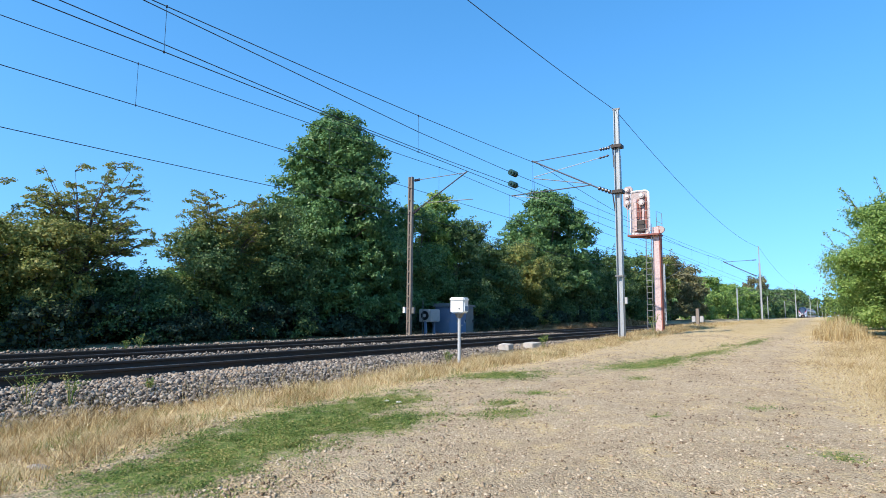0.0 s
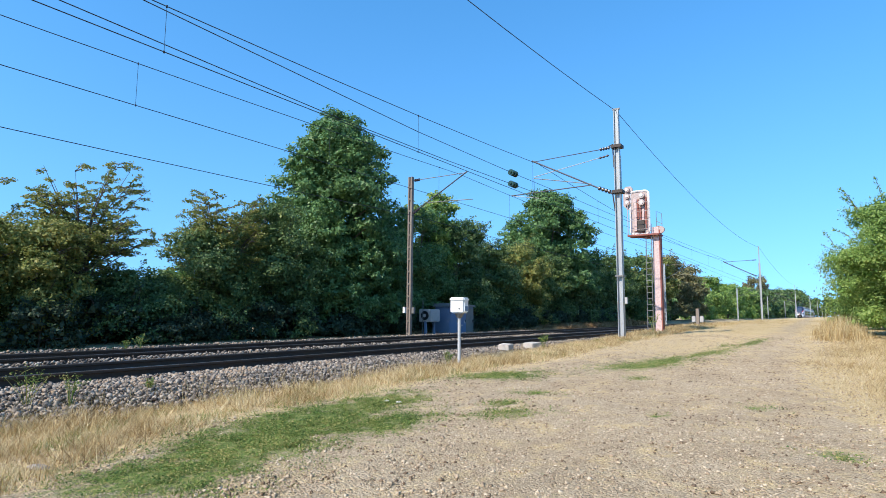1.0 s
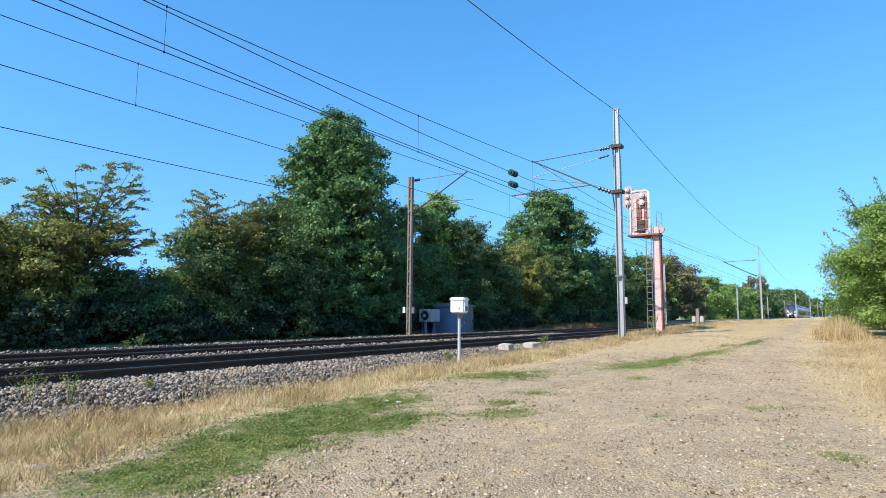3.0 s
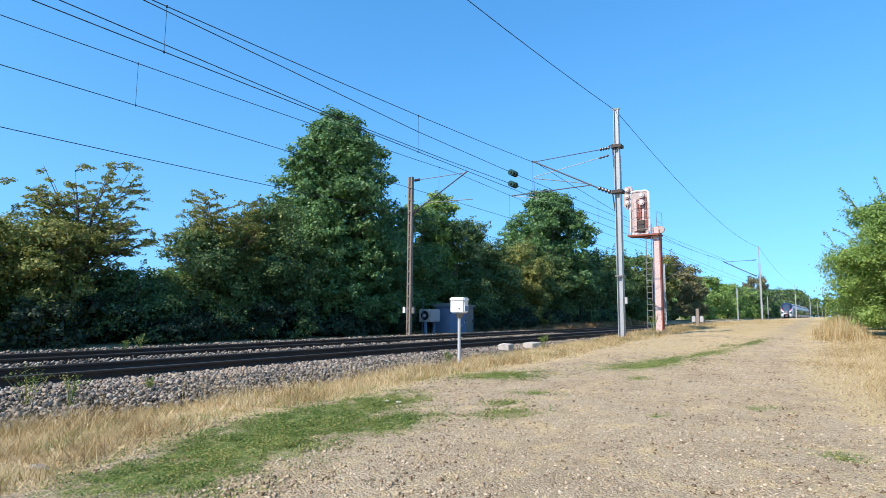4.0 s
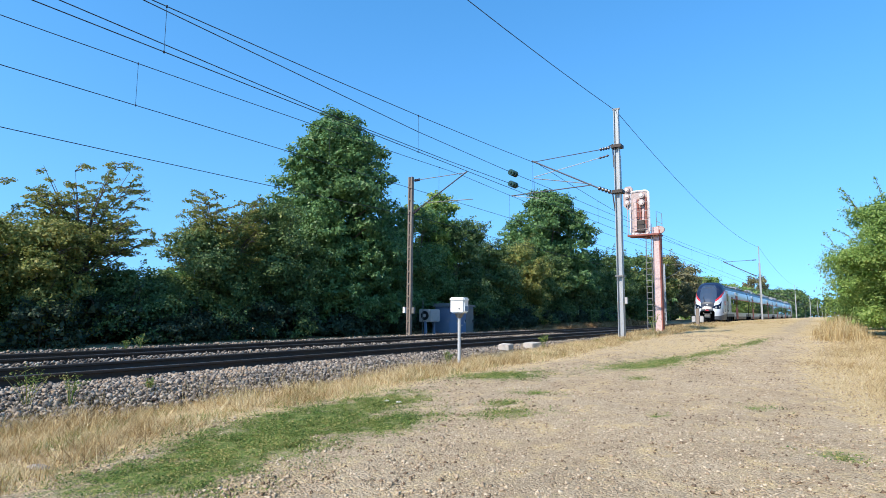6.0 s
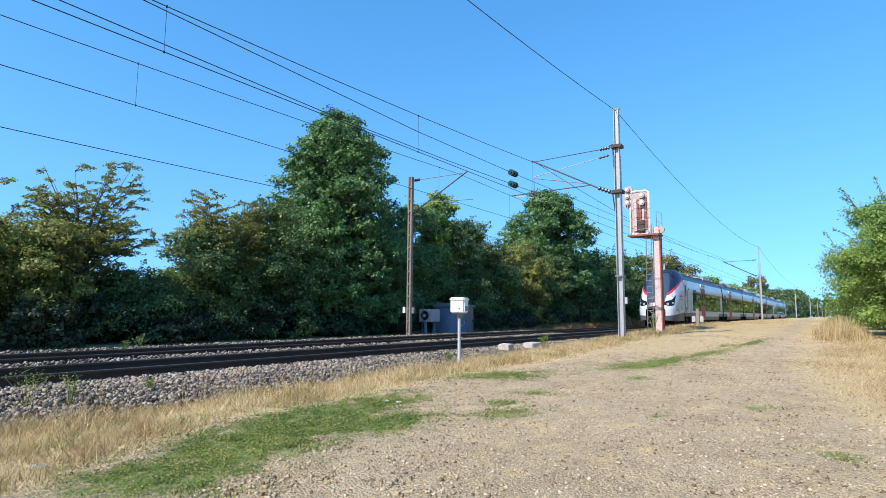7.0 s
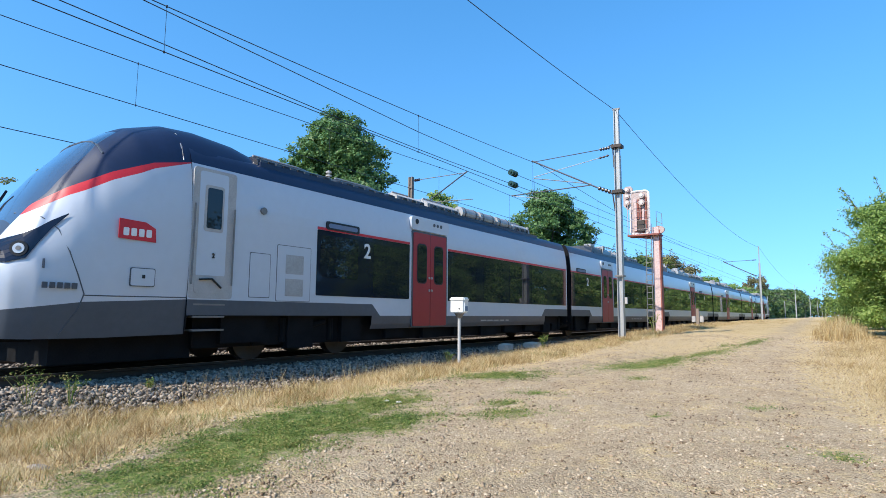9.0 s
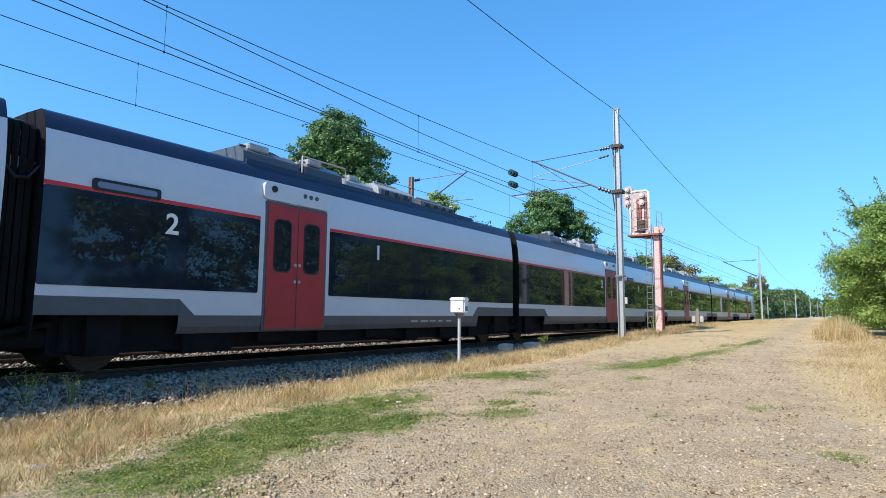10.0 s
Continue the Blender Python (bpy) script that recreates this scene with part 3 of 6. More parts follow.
def roof_gear(train, y0, y1, seed):
    """Boxes, grilles, tanks and pipes on the roof between y0 and y1."""
    rnd = random.Random(seed)
    y = y0
    while y < y1 - 1.0:
        l, h, w = rnd.uniform(0.8, 2.2), rnd.uniform(0.26, 0.44), rnd.uniform(1.0, 1.16)
        kind = rnd.choice(("grille", "box", "drum", "louvre", "frame"))
        if y < 8.4:
            l, h, w, kind = 2.1, 0.22, 1.12, "louvre"
        if kind == "drum":
            bm = tube(bmesh.new(), [(0.92, y, 4.2), (0.92, y + 1.0, 4.2)], 0.20, 16)
            tank = part("roof_tank", bm, SILVER_T, train, "grey cylindrical roof tank")
            for d in (0.15, 0.8):
                bm = tube(bmesh.new(), [(0.92, y + d, 4.2), (0.92, y + d + 0.06, 4.2)], 0.212, 16)
                part("tank_strap", bm, GREY_T, tank)
            y += 1.15
            continue
        bm = bmesh.new()
        top = 3.98 + h
        prism(bm, [(-w, 3.93), (w, 3.93), (w - 0.03, 3.98 + h * 0.65), (w - 0.22, top), (-w + 0.22, top), (-w + 0.03, 3.98 + h * 0.65)], "y", y, y + l)
        ob = part("roof_unit", bm, HOOD_T if y < 8.4 else rnd.choice((SILVER_T, HOOD_T, SILVER_T, GREY_T, BEIGEBOX)), train, "roof equipment casing")
        if kind in ("grille", "louvre"):
            n = int(l / 0.2)
            for k in range(n):
                bm = box(bmesh.new(), w - 0.06, w + 0.014, y + 0.06 + k * 0.2, y + 0.20 + k * 0.2, 4.0, 3.98 + h * 0.55)
                part("louvre_slat", bm, BLACK if k % 2 else GREY_T, ob)
        if kind in ("box", "frame"):
            bm = box(bmesh.new(), w - 0.5, w - 0.12, y + 0.2, y + 0.2 + l * 0.35, top - 0.05, top + 0.10, 0.02)
            part("roof_box", bm, SILVER_T, ob, "small box on the casing")
        if kind == "frame":
            bm = bmesh.new()
            tube(bm, [(w, y - 0.1, 4.02), (w, y - 0.1, top + 0.06), (w, y + l + 0.1, top + 0.06), (w, y + l + 0.1, 4.02)], 0.022, 6)
            part("guard_frame", bm, SILVER_T, ob, "thin metal guard frame")
        bm = tube(bmesh.new(), [(w - 0.25, y + 0.05, top + 0.03), (w - 0.25, y + l * 0.6, top + 0.03), (w - 0.45, y + l, top + 0.02)], 0.025, 6)
        part("roof_pipe", bm, GREY_T if kind == "box" else SILVER_T, ob)
        if rnd.random() < 0.5:
            bm = insulator(bmesh.new(), (w - 0.15, y + l + 0.05, 4.0), (w - 0.15, y + l + 0.05, 4.34), 0.07, 4)
            part("roof_insulator", bm, BEIGEBOX, train, "ribbed roof insulator")
        y += l + rnd.uniform(0.05, 0.35)
    bm = box(bmesh.new(), 1.16, 1.20, y0, y1, 3.92, 4.04)
    part("roof_rail", bm, NAVY_T, train, "low dark roof edge rail")


def nose(train, y_of, flip):
    """The raked cab nose. y_of maps the distance from the tip to the train's y."""
    A = [0.0, 0.12, 0.3, 0.6, 1.0, 1.5, 2.0, 2.6, 3.2, 4.0, 5.0]
    TOP = [1.62, 1.92, 2.14, 2.70, 3.28, 3.87, 4.22, 4.42, 4.46, 4.40, 4.16]
    WID = [0.80, 1.03, 1.17, 1.29, 1.36, 1.395, 1.415, 1.424, HALF, HALF, HALF]
    BOT = [0.62, 0.58, 0.56, 0.55, 0.55, 0.55, 0.56, 0.57, 0.58, 0.58, 0.58]

    def shape(a):
        return (float(np.interp(a, A, TOP)), float(np.interp(a, A, WID)), float(np.interp(a, A, BOT)),
                1.25 + 0.9 * float(step(0.3, 2.9, a)), 2.3 + 1.1 * float(step(0.2, 2.9, a)))

    def at(a, u):
        top, w, bot, z0, n = shape(a)
        if u < 0.36:
            return w * (1 - 0.05 * (1 - u / 0.36) ** 2), bot + (z0 - bot) * u / 0.36
        t = min(1.0, (u - 0.36) / 0.64) * math.pi / 2
        return w * max(0.0, math.cos(t)) ** (2 / n), z0 + (top - z0) * math.sin(t) ** (2 / n)

    def find(a, test):
        lo, hi = 0.0, 1.0
        for _ in range(24):
            mid = (lo + hi) / 2
            if test(*at(a, mid)):
                hi = mid
            else:
                lo = mid
        return hi

    def red_line(a):
        return float(np.interp(a, [-0.1, 0.25, 0.48, 1.0, 1.56, 2.2, 2.9], [2.05, 2.25, 2.46, 2.88, 3.22, 3.50, 3.66]))

    def red_low(a):
        return red_line(a) - float(np.interp(a, [0, 0.3, 1.2, 2.0, 2.9], [0.04, 0.07, 0.15, 0.13, 0.015]))

    rows, aa = [], sorted({*np.linspace(0, 1, 61) ** 1.3 * 2.86, 0.42, 1.86, *np.linspace(2.86, 5.0, 14)})
    counts = (6, 22, 6, 10, 18)
    for a in aa:
        sk = float(np.interp(a, [0, 1.2, 2.9], [0.94, 1.10, 1.18]))
        xe = float(np.interp(a, [0, 0.40, 0.8, 1.4, 1.86], [0.56, 0.64, 0.80, 0.76, 0.60]))
        ux = find(a, lambda x, z: x < xe and z > 1.3)
        us = min(ux, find(a, lambda x, z: z > sk))
        ul = max(us, min(ux, find(a, lambda x, z: z > red_low(a))))
        uh = max(ul, min(ux, find(a, lambda x, z: z > red_line(a))))
        stops = (0.0, us, ul, uh, ux, 1.0)
        us = [stops[0]]
        for k, c in enumerate(counts):
            us += [stops[k] + (stops[k + 1] - stops[k]) * (q + 1) / c for q in range(c)]
        rows.append([(x, a, z) for x, z in (at(a, u) for u in us)])
    groups = {}
    seg = [k for k, c in enumerate(counts) for _ in range(c)]
    for r0, s0 in zip(rows, rows[1:]):
        a = (r0[0][1] + s0[0][1]) / 2
        for k in range(len(seg)):
            key = ("skirt", "white", "red", "black", "black")[seg[k]]
            if a < 0.42 and seg[k] in (2, 3):
                key = "white"
            if seg[k] == 4:
                key = "hood" if a < 0.42 else "windscreen" if a < 1.86 else "black"
            if a > 2.86:
                if min(r0[k][2], s0[k][2]) < 3.64:
                    continue
                key = "hump"
            for sg in (1, -1):
                groups.setdefault(key, []).append([(sg * p[0], p[1], p[2]) for p in (r0[k], r0[k + 1], s0[k + 1], s0[k])])
    # blunt front between the two flanks
    for p, q in zip(rows[0], rows[0][1:]):
        edges = [-1.0, -0.86, 0.86, 1.0]
        for f0, f1 in zip(edges, edges[1:]):
            zc = (p[2] + q[2]) / 2
            key = ("cavity" if zc < 1.42 else "hood") if f0 == -0.86 else ("white" if zc > 0.94 else "skirt") if zc < 1.5 else "hood"
            groups.setdefault(key, []).append([(p[0] * f0, 0.0, p[2]), (p[0] * f1, 0.0, p[2]), (q[0] * f1, 0.0, q[2]), (q[0] * f0, 0.0, q[2])])

    def put(cs):
        return [[(p[0], y_of(p[1]), p[2]) for p in q] for q in cs]
    shell = None
    for key, name, mt, label in (("white", "nose_shell", WHITE_T, "white raked cab nose"), ("skirt", "nose_skirt", GREY_T, "dark grey nose skirt"), ("red", "red_swoosh", RED_T, "red swoosh along the cab"),
                                 ("black", "cab_roof", NAVY_T, "dark navy cab roof"), ("hump", "roof_hump", NAVY_T, "dark rounded hump behind the cab"), ("windscreen", "windscreen", SCREEN_T, "dark raked windscreen"), ("hood", "coupler_hood", HOOD_T, "grey coupler hood")):
        for keep in ((lambda c: c.x > 0, lambda c: c.x < 0) if key == "red" else (lambda c: True,)):
            ob = part(name, filtered(put(groups.get(key, [])), keep), mt, shell or train, label, True)
        shell = shell or ob

    def flank(a, z):
        top, w, bot, z0, n = shape(a)
        if z <= z0:
            return w * (1 - 0.05 * (1 - max(0.0, (z - bot) / (z0 - bot))) ** 2)
        r = min(0.9999, (z - z0) / max(1e-3, top - z0))
        return w * (1 - r ** n) ** (1 / n)

    for sg in (1, -1):
        for pts, rad in (([(0.50, 2.44), (0.68, 2.36), (0.84, 2.18), (0.97, 1.85), (1.10, 1.5), (1.20, 1.22), (1.14, 1.0), (0.98, 0.72), (0.92, 0.6)], 0.011), ([(1.20, 1.20), (1.6, 1.20), (2.2, 1.205), (2.85, 1.21)], 0.009), ([(0.66, 1.72), (0.655, 1.58)], 0.018)):
            bm = tube(bmesh.new(), [(sg * (flank(a, z) + 0.001), y_of(a), z) for a, z in pts], rad, 5)
            part("panel_joint", bm, GREY_T, shell, "dark panel joint")
    bm = tube(bmesh.new(), [(sx * (flank(2.6, z) + 0.004), y_of(2.72 - 0.35 * (4.42 - z) ** 0.5 * 0), z) for sx, z in [(1, 3.66), (1, 3.95), (1, 4.2), (1, 4.36), (1, 4.41), (-1, 4.41), (-1, 4.36), (-1, 4.2), (-1, 3.95), (-1, 3.66)]], 0.014, 5)
    part("roof_seam", bm, SILVER_T, shell, "pale seam over the cab roof")
    bm = tube(bmesh.new(), [(sx * (flank(1.5, z) + 0.004), y_of(1.5), z) for sx, z in [(1, 3.55), (1, 3.72), (1, 3.82), (1, 3.865), (-1, 3.865), (-1, 3.82), (-1, 3.72), (-1, 3.55)]], 0.016, 5)
    part("screen_arch", bm, GREY_T, shell, "grey arch above the windscreen")
    bm = bmesh.new()
    box(bm, -1.05, 1.05, *sorted((y_of(0.9), y_of(3.2))), 0.14, 0.62)
    part("pilot", bm, DARKUNDER, shell, "dark pilot under the nose")
    # coupler cavity and coupler
    bm = bmesh.new()
    box(bm, -0.69, 0.69, *sorted((y_of(0.75), y_of(0.8))), 0.5, 1.5)
    for s in (1, -1):
        box(bm, *sorted((s * 0.685, s * 0.72)), *sorted((y_of(0.05), y_of(0.8))), 0.5, 1.46)
    part("coupler_cavity", bm, DARKUNDER, shell, "dark recess for the coupler")
    bm = bmesh.new()
    box(bm, -0.36, 0.36, *sorted((y_of(0.02), y_of(0.26))), 1.12, 1.34, 0.04)
    part("coupler_cover", bm, BEIGEBOX, shell, "pale electric coupler cover")
    bm = bmesh.new()
    box(bm, -0.26, 0.26, *sorted((y_of(-0.06), y_of(0.35))), 0.76, 1.10, 0.04)
    tube(bm, [(0, y_of(0.3), 0.95), (0, y_of(0.8), 0.95)], 0.1, 10)
    disc(bm, (0.08, y_of(-0.09), 0.97), (0, 1, 0), 0.11, 0.08, 14)
    box(bm, -0.24, -0.08, *sorted((y_of(-0.16), y_of(0.0))), 0.84, 1.04, 0.02)
    part("coupler", bm, GREYSTEEL, shell, "grey centre coupler")
    for s in (1, -1):
        bm = tube(bmesh.new(), [(s * 0.16, y_of(0.1), 0.85), (s * 0.26, y_of(0.03), 0.62), (s * 0.12, y_of(0.05), 0.45)], 0.022, 6)
        part("air_hose", bm, BLACK, shell)
    # headlamps and their black surrounds, set on the flank
    for s in (1, -1):
        bm = bmesh.new()
        low = [(0.07, 1.72), (0.12, 1.66), (0.28, 1.65), (0.48, 1.72), (0.62, 1.96), (0.78, 2.19), (0.98, 2.42)]
        high = [(0.07, 1.76), (0.12, 1.86), (0.28, 1.99), (0.48, 2.09), (0.62, 2.18), (0.78, 2.31), (0.98, 2.44)]
        grid = []
        for (a0, z0), (a1, z1) in zip(low, high):
            grid.append([bm.verts.new((s * (flank(max(0.0, a), z) + 0.014), y_of(a - 0.022), z)) for a, z in ((a0 + (a1 - a0) * q / 6, z0 + (z1 - z0) * q / 6) for q in range(7))])
        for g0, g1 in zip(grid, grid[1:]):
            for q in range(6):
                bm.faces.new((g0[q], g1[q], g1[q + 1], g0[q + 1]))
        part("headlamp_surround", bm, GLASS_T, shell, "black swept headlamp surround")
        for a, z, r in ((0.17, 1.78, 0.125), (0.42, 1.85, 0.115)):
            x = flank(a, z)
            d = Vector((s * (0.75 if a > 0.2 else 0.45), (y_of(0) - y_of(1)) * (0.6 if a > 0.2 else 0.85), 0.1)).normalized()
            c = Vector((s * x, y_of(a), z))
            bm = disc(bmesh.new(), c + d * 0.03, d, r, 0.06, 20)
            part("headlamp", bm, BLACK, shell, "round headlamp with a black ring")
            bm = disc(bmesh.new(), c + d * 0.062, d, r * 0.66, 0.012, 18)
            part("lens", bm, LAMPGLASS, shell, "pale headlamp lens")
            bm = disc(bmesh.new(), c + d * 0.070, d, r * 0.30, 0.012, 14)
            part("bulb_cover", bm, GREYSTEEL, shell)
    # round badge and bar on the hood, wiper, sun blind, cab roof arch
    bm = disc(bmesh.new(), (0, y_of(0.24), 2.07), (0, 0.8 * (y_of(0) - y_of(1)), 0.6), 0.085, 0.03, 18)
    part("badge", bm, SILVER_T, shell, "round metal badge")
    bm = box(bmesh.new(), -0.14, 0.14, *sorted((y_of(-0.012), y_of(0.01))), 1.47, 1.57)
    part("logo_plate", bm, RED_T, shell, "small red logo plate")
    bm = tube(bmesh.new(), [(-0.30, y_of(0.38), 2.36), (-0.42, y_of(0.68), 2.92), (-0.22, y_of(0.40), 2.40)], 0.022, 6)
    part("wiper", bm, BLACK, shell, "black wiper")
    return shell


def flank_details(train, y_of, lo):
    """Logo, hatches, cab door and vents on the sides of an end car; lo is +1 where y grows from the tip."""
    g = thing_part("cab_side", train)
    for side in (1, -1):
        def plate(name, a0, a1, z0, z1, mt, r=0.03, proud=0.008, label="", d=0.03):
            ys = sorted((y_of(a0), y_of(a1)))
            bm = side_plate(bmesh.new(), side, ys[0], ys[1], z0, z1, r, proud, d)
            return part(name, bm, mt, g, label)
        # cab door in its recess
        plate("door_recess", 2.87, 3.76, 1.20, 3.58, BEIGEBOX, 0.06, 0.004, "grey recess round the cab door")
        plate("cab_door", 2.99, 3.58, 1.60, 3.52, WHITE_T, 0.05, 0.010, "white cab door")
        plate("cab_door_frame", 3.10, 3.50, 2.42, 3.28, BEIGEBOX, 0.05, 0.014)
        plate("cab_door_window", 3.15, 3.46, 2.48, 3.23, PANE_T, 0.04, 0.019, "dark cab door window")
        plate("grab_plate", 2.97, 3.62, 1.30, 1.62, BEIGEBOX, 0.05, 0.014, "pale step plate under the cab door")
        for zz in (0.62, 0.86, 1.08):
            ys = sorted((y_of(2.98), y_of(3.62)))
            bm = box(bmesh.new(), *sorted((side * 1.20, side * 1.43)), ys[0], ys[1], zz, zz + 0.03)
            part("cab_step", bm, GREYSTEEL, g, "metal cab step")
        for aa in (2.90, 3.72):
            bm = tube(bmesh.new(), [(side * 1.46, y_of(aa), 1.45), (side * 1.47, y_of(aa), 2.9)], 0.016, 6)
            part("handrail", bm, GREYSTEEL, g, "steel handrail")
        bm = tube(bmesh.new(), [(side * 1.46, y_of(3.05), 1.54), (side * 1.47, y_of(3.3), 1.56), (side * 1.46, y_of(3.5), 1.40)], 0.018, 6)
        part("grab_handle", bm, BLACK, g)
        # logo as plain shapes
        ys = [y_of(1.62), y_of(2.24), y_of(2.22), y_of(2.05), y_of(1.62)]
        bm = bmesh.new()
        x = side * (HALF - 0.005)
        prism(bm, [(ys[0], 2.13), (ys[1], 2.11), (ys[2], 2.34), (ys[3], 2.43), (ys[4], 2.45)], "x", x, x + side * 0.012)
        part("logo_panel", bm, RED_T, g, "red logo panel")
        for k in range(4):
            plate("logo_bar", 1.69 + 0.125 * k, 1.78 + 0.125 * k, 2.18, 2.31, WHITEPAINT, 0.02, 0.012, "white bar of the logo", 0.012)
        for a0, a1, z0, z1 in ((1.86, 2.25, 1.38, 1.66), (4.14, 4.62, 1.26, 2.12), (4.80, 5.70, 1.20, 2.34)):
            plate("hatch_gap", a0 - 0.012, a1 + 0.012, z0 - 0.012, z1 + 0.012, GREY_T, 0.03, 0.003)
            plate("hatch", a0, a1, z0, z1, WHITE_T, 0.03, 0.007, "flush white hatch")
        for z0, z1 in ((1.30, 1.66), (1.76, 2.16)):
            plate("vent_grille", 5.02, 5.50, z0, z1, SILVER_T, 0.01, 0.012, "grey vent grille")
        plate("lock", 2.04, 2.09, 1.50, 1.56, BLACK, 0.01, 0.012)
        bm = disc(bmesh.new(), (side * (HALF + 0.02), y_of(4.40), 2.98), (1, 0, 0), 0.07, 0.05, 14)
        part("side_camera", bm, GREYSTEEL, g, "small round side camera")
        digit("2", 0.12, side, y_of(3.32), 1.98, BLACK, g)
        for k in range(5):
            plate("number_bar", 0.62 + 0.10 * k, 0.69 + 0.10 * k, 1.29, 1.38, GREY_T, 0.005, -0.03, "grey number bar", 0.02)


def thing_part(name, parent):
    """A small hidden bracket that carries the fittings of one side."""
    bm = box(bmesh.new(), -0.3, 0.3, -0.1, 0.1, 1.2, 1.4)
    return part(name, bm, DARKUNDER, parent)


def bogie(train, y, seed):
    bm = bmesh.new()
    for s in (1, -1):
        box(bm, *sorted((s * 0.98, s * 1.12)), y - 1.7, y + 1.7, 0.42, 0.68, 0.03)
        for d in (-1.25, 1.25):
            box(bm, *sorted((s * 1.0, s * 1.22)), y + d - 0.22, y + d + 0.22, 0.30, 0.62, 0.03)
            tube(bm, [(s * 1.15, y + d * 0.55, 0.35), (s * 1.15, y + d * 0.55, 0.85)], 0.09, 10)
        tube(bm, [(s * 1.2, y - 0.5, 0.55), (s * 1.2, y + 0.5, 0.78)], 0.05, 8)
    box(bm, -1.0, 1.0, y - 0.25, y + 0.25, 0.4, 0.75)
    b = part("bogie", bm, DARKUNDER, train, "dark bogie frame")
    for d in (-1.25, 1.25):
        for s in (1, -1):
            bm = disc(bmesh.new(), (s * 0.78, y + d, 0.42), (1, 0, 0), 0.42, 0.13, 28)
            disc(bm, (s * 0.71, y + d, 0.42), (1, 0, 0), 0.445, 0.03, 28)
            part("wheel", bm, WHEELSTEEL, b, "dark brown steel wheel")


def gangway(train, y):
    bm = bmesh.new()
    for k in range(4):
        prism(bm, rounded(-1.2 + 0.02 * (k % 2), 1.2 - 0.02 * (k % 2), 0.75, 3.75, 0.2), "y", y - 0.2 + 0.1 * k, y - 0.12 + 0.1 * k)
    tagged(part("gangway_bellows", bm, DARKUNDER, train, "black gangway bellows"), kind="stuff")
    rnd = random.Random(int(y * 10))
    for x, z, w, h in ((1.02, 3.42, 0.22, 0.34), (1.10, 3.10, 0.14, 0.20), (0.80, 3.70, 0.34, 0.16)):
        bm = box(bmesh.new(), x - w / 2, x + w / 2, y - 0.16, y + 0.10, z - h / 2, z + h / 2, 0.02)
        part("jumper_box", bm, BEIGEBOX if z > 3.2 else GREYSTEEL, train, "pale connector box between the cars")
    for k in range(6):
        x, z = rnd.uniform(0.75, 1.25), rnd.uniform(3.0, 3.8)
        bm = tube(bmesh.new(), [(x, y - 0.24, z), (x + 0.05, y - 0.08, z - 0.2), (x + 0.02, y + 0.1, z - 0.18), (x, y + 0.24, z + 0.02)], 0.028, 6)
        part("jumper_cable", bm, BLACK if k else BEIGEBOX, train, "loop of cable between the cars")


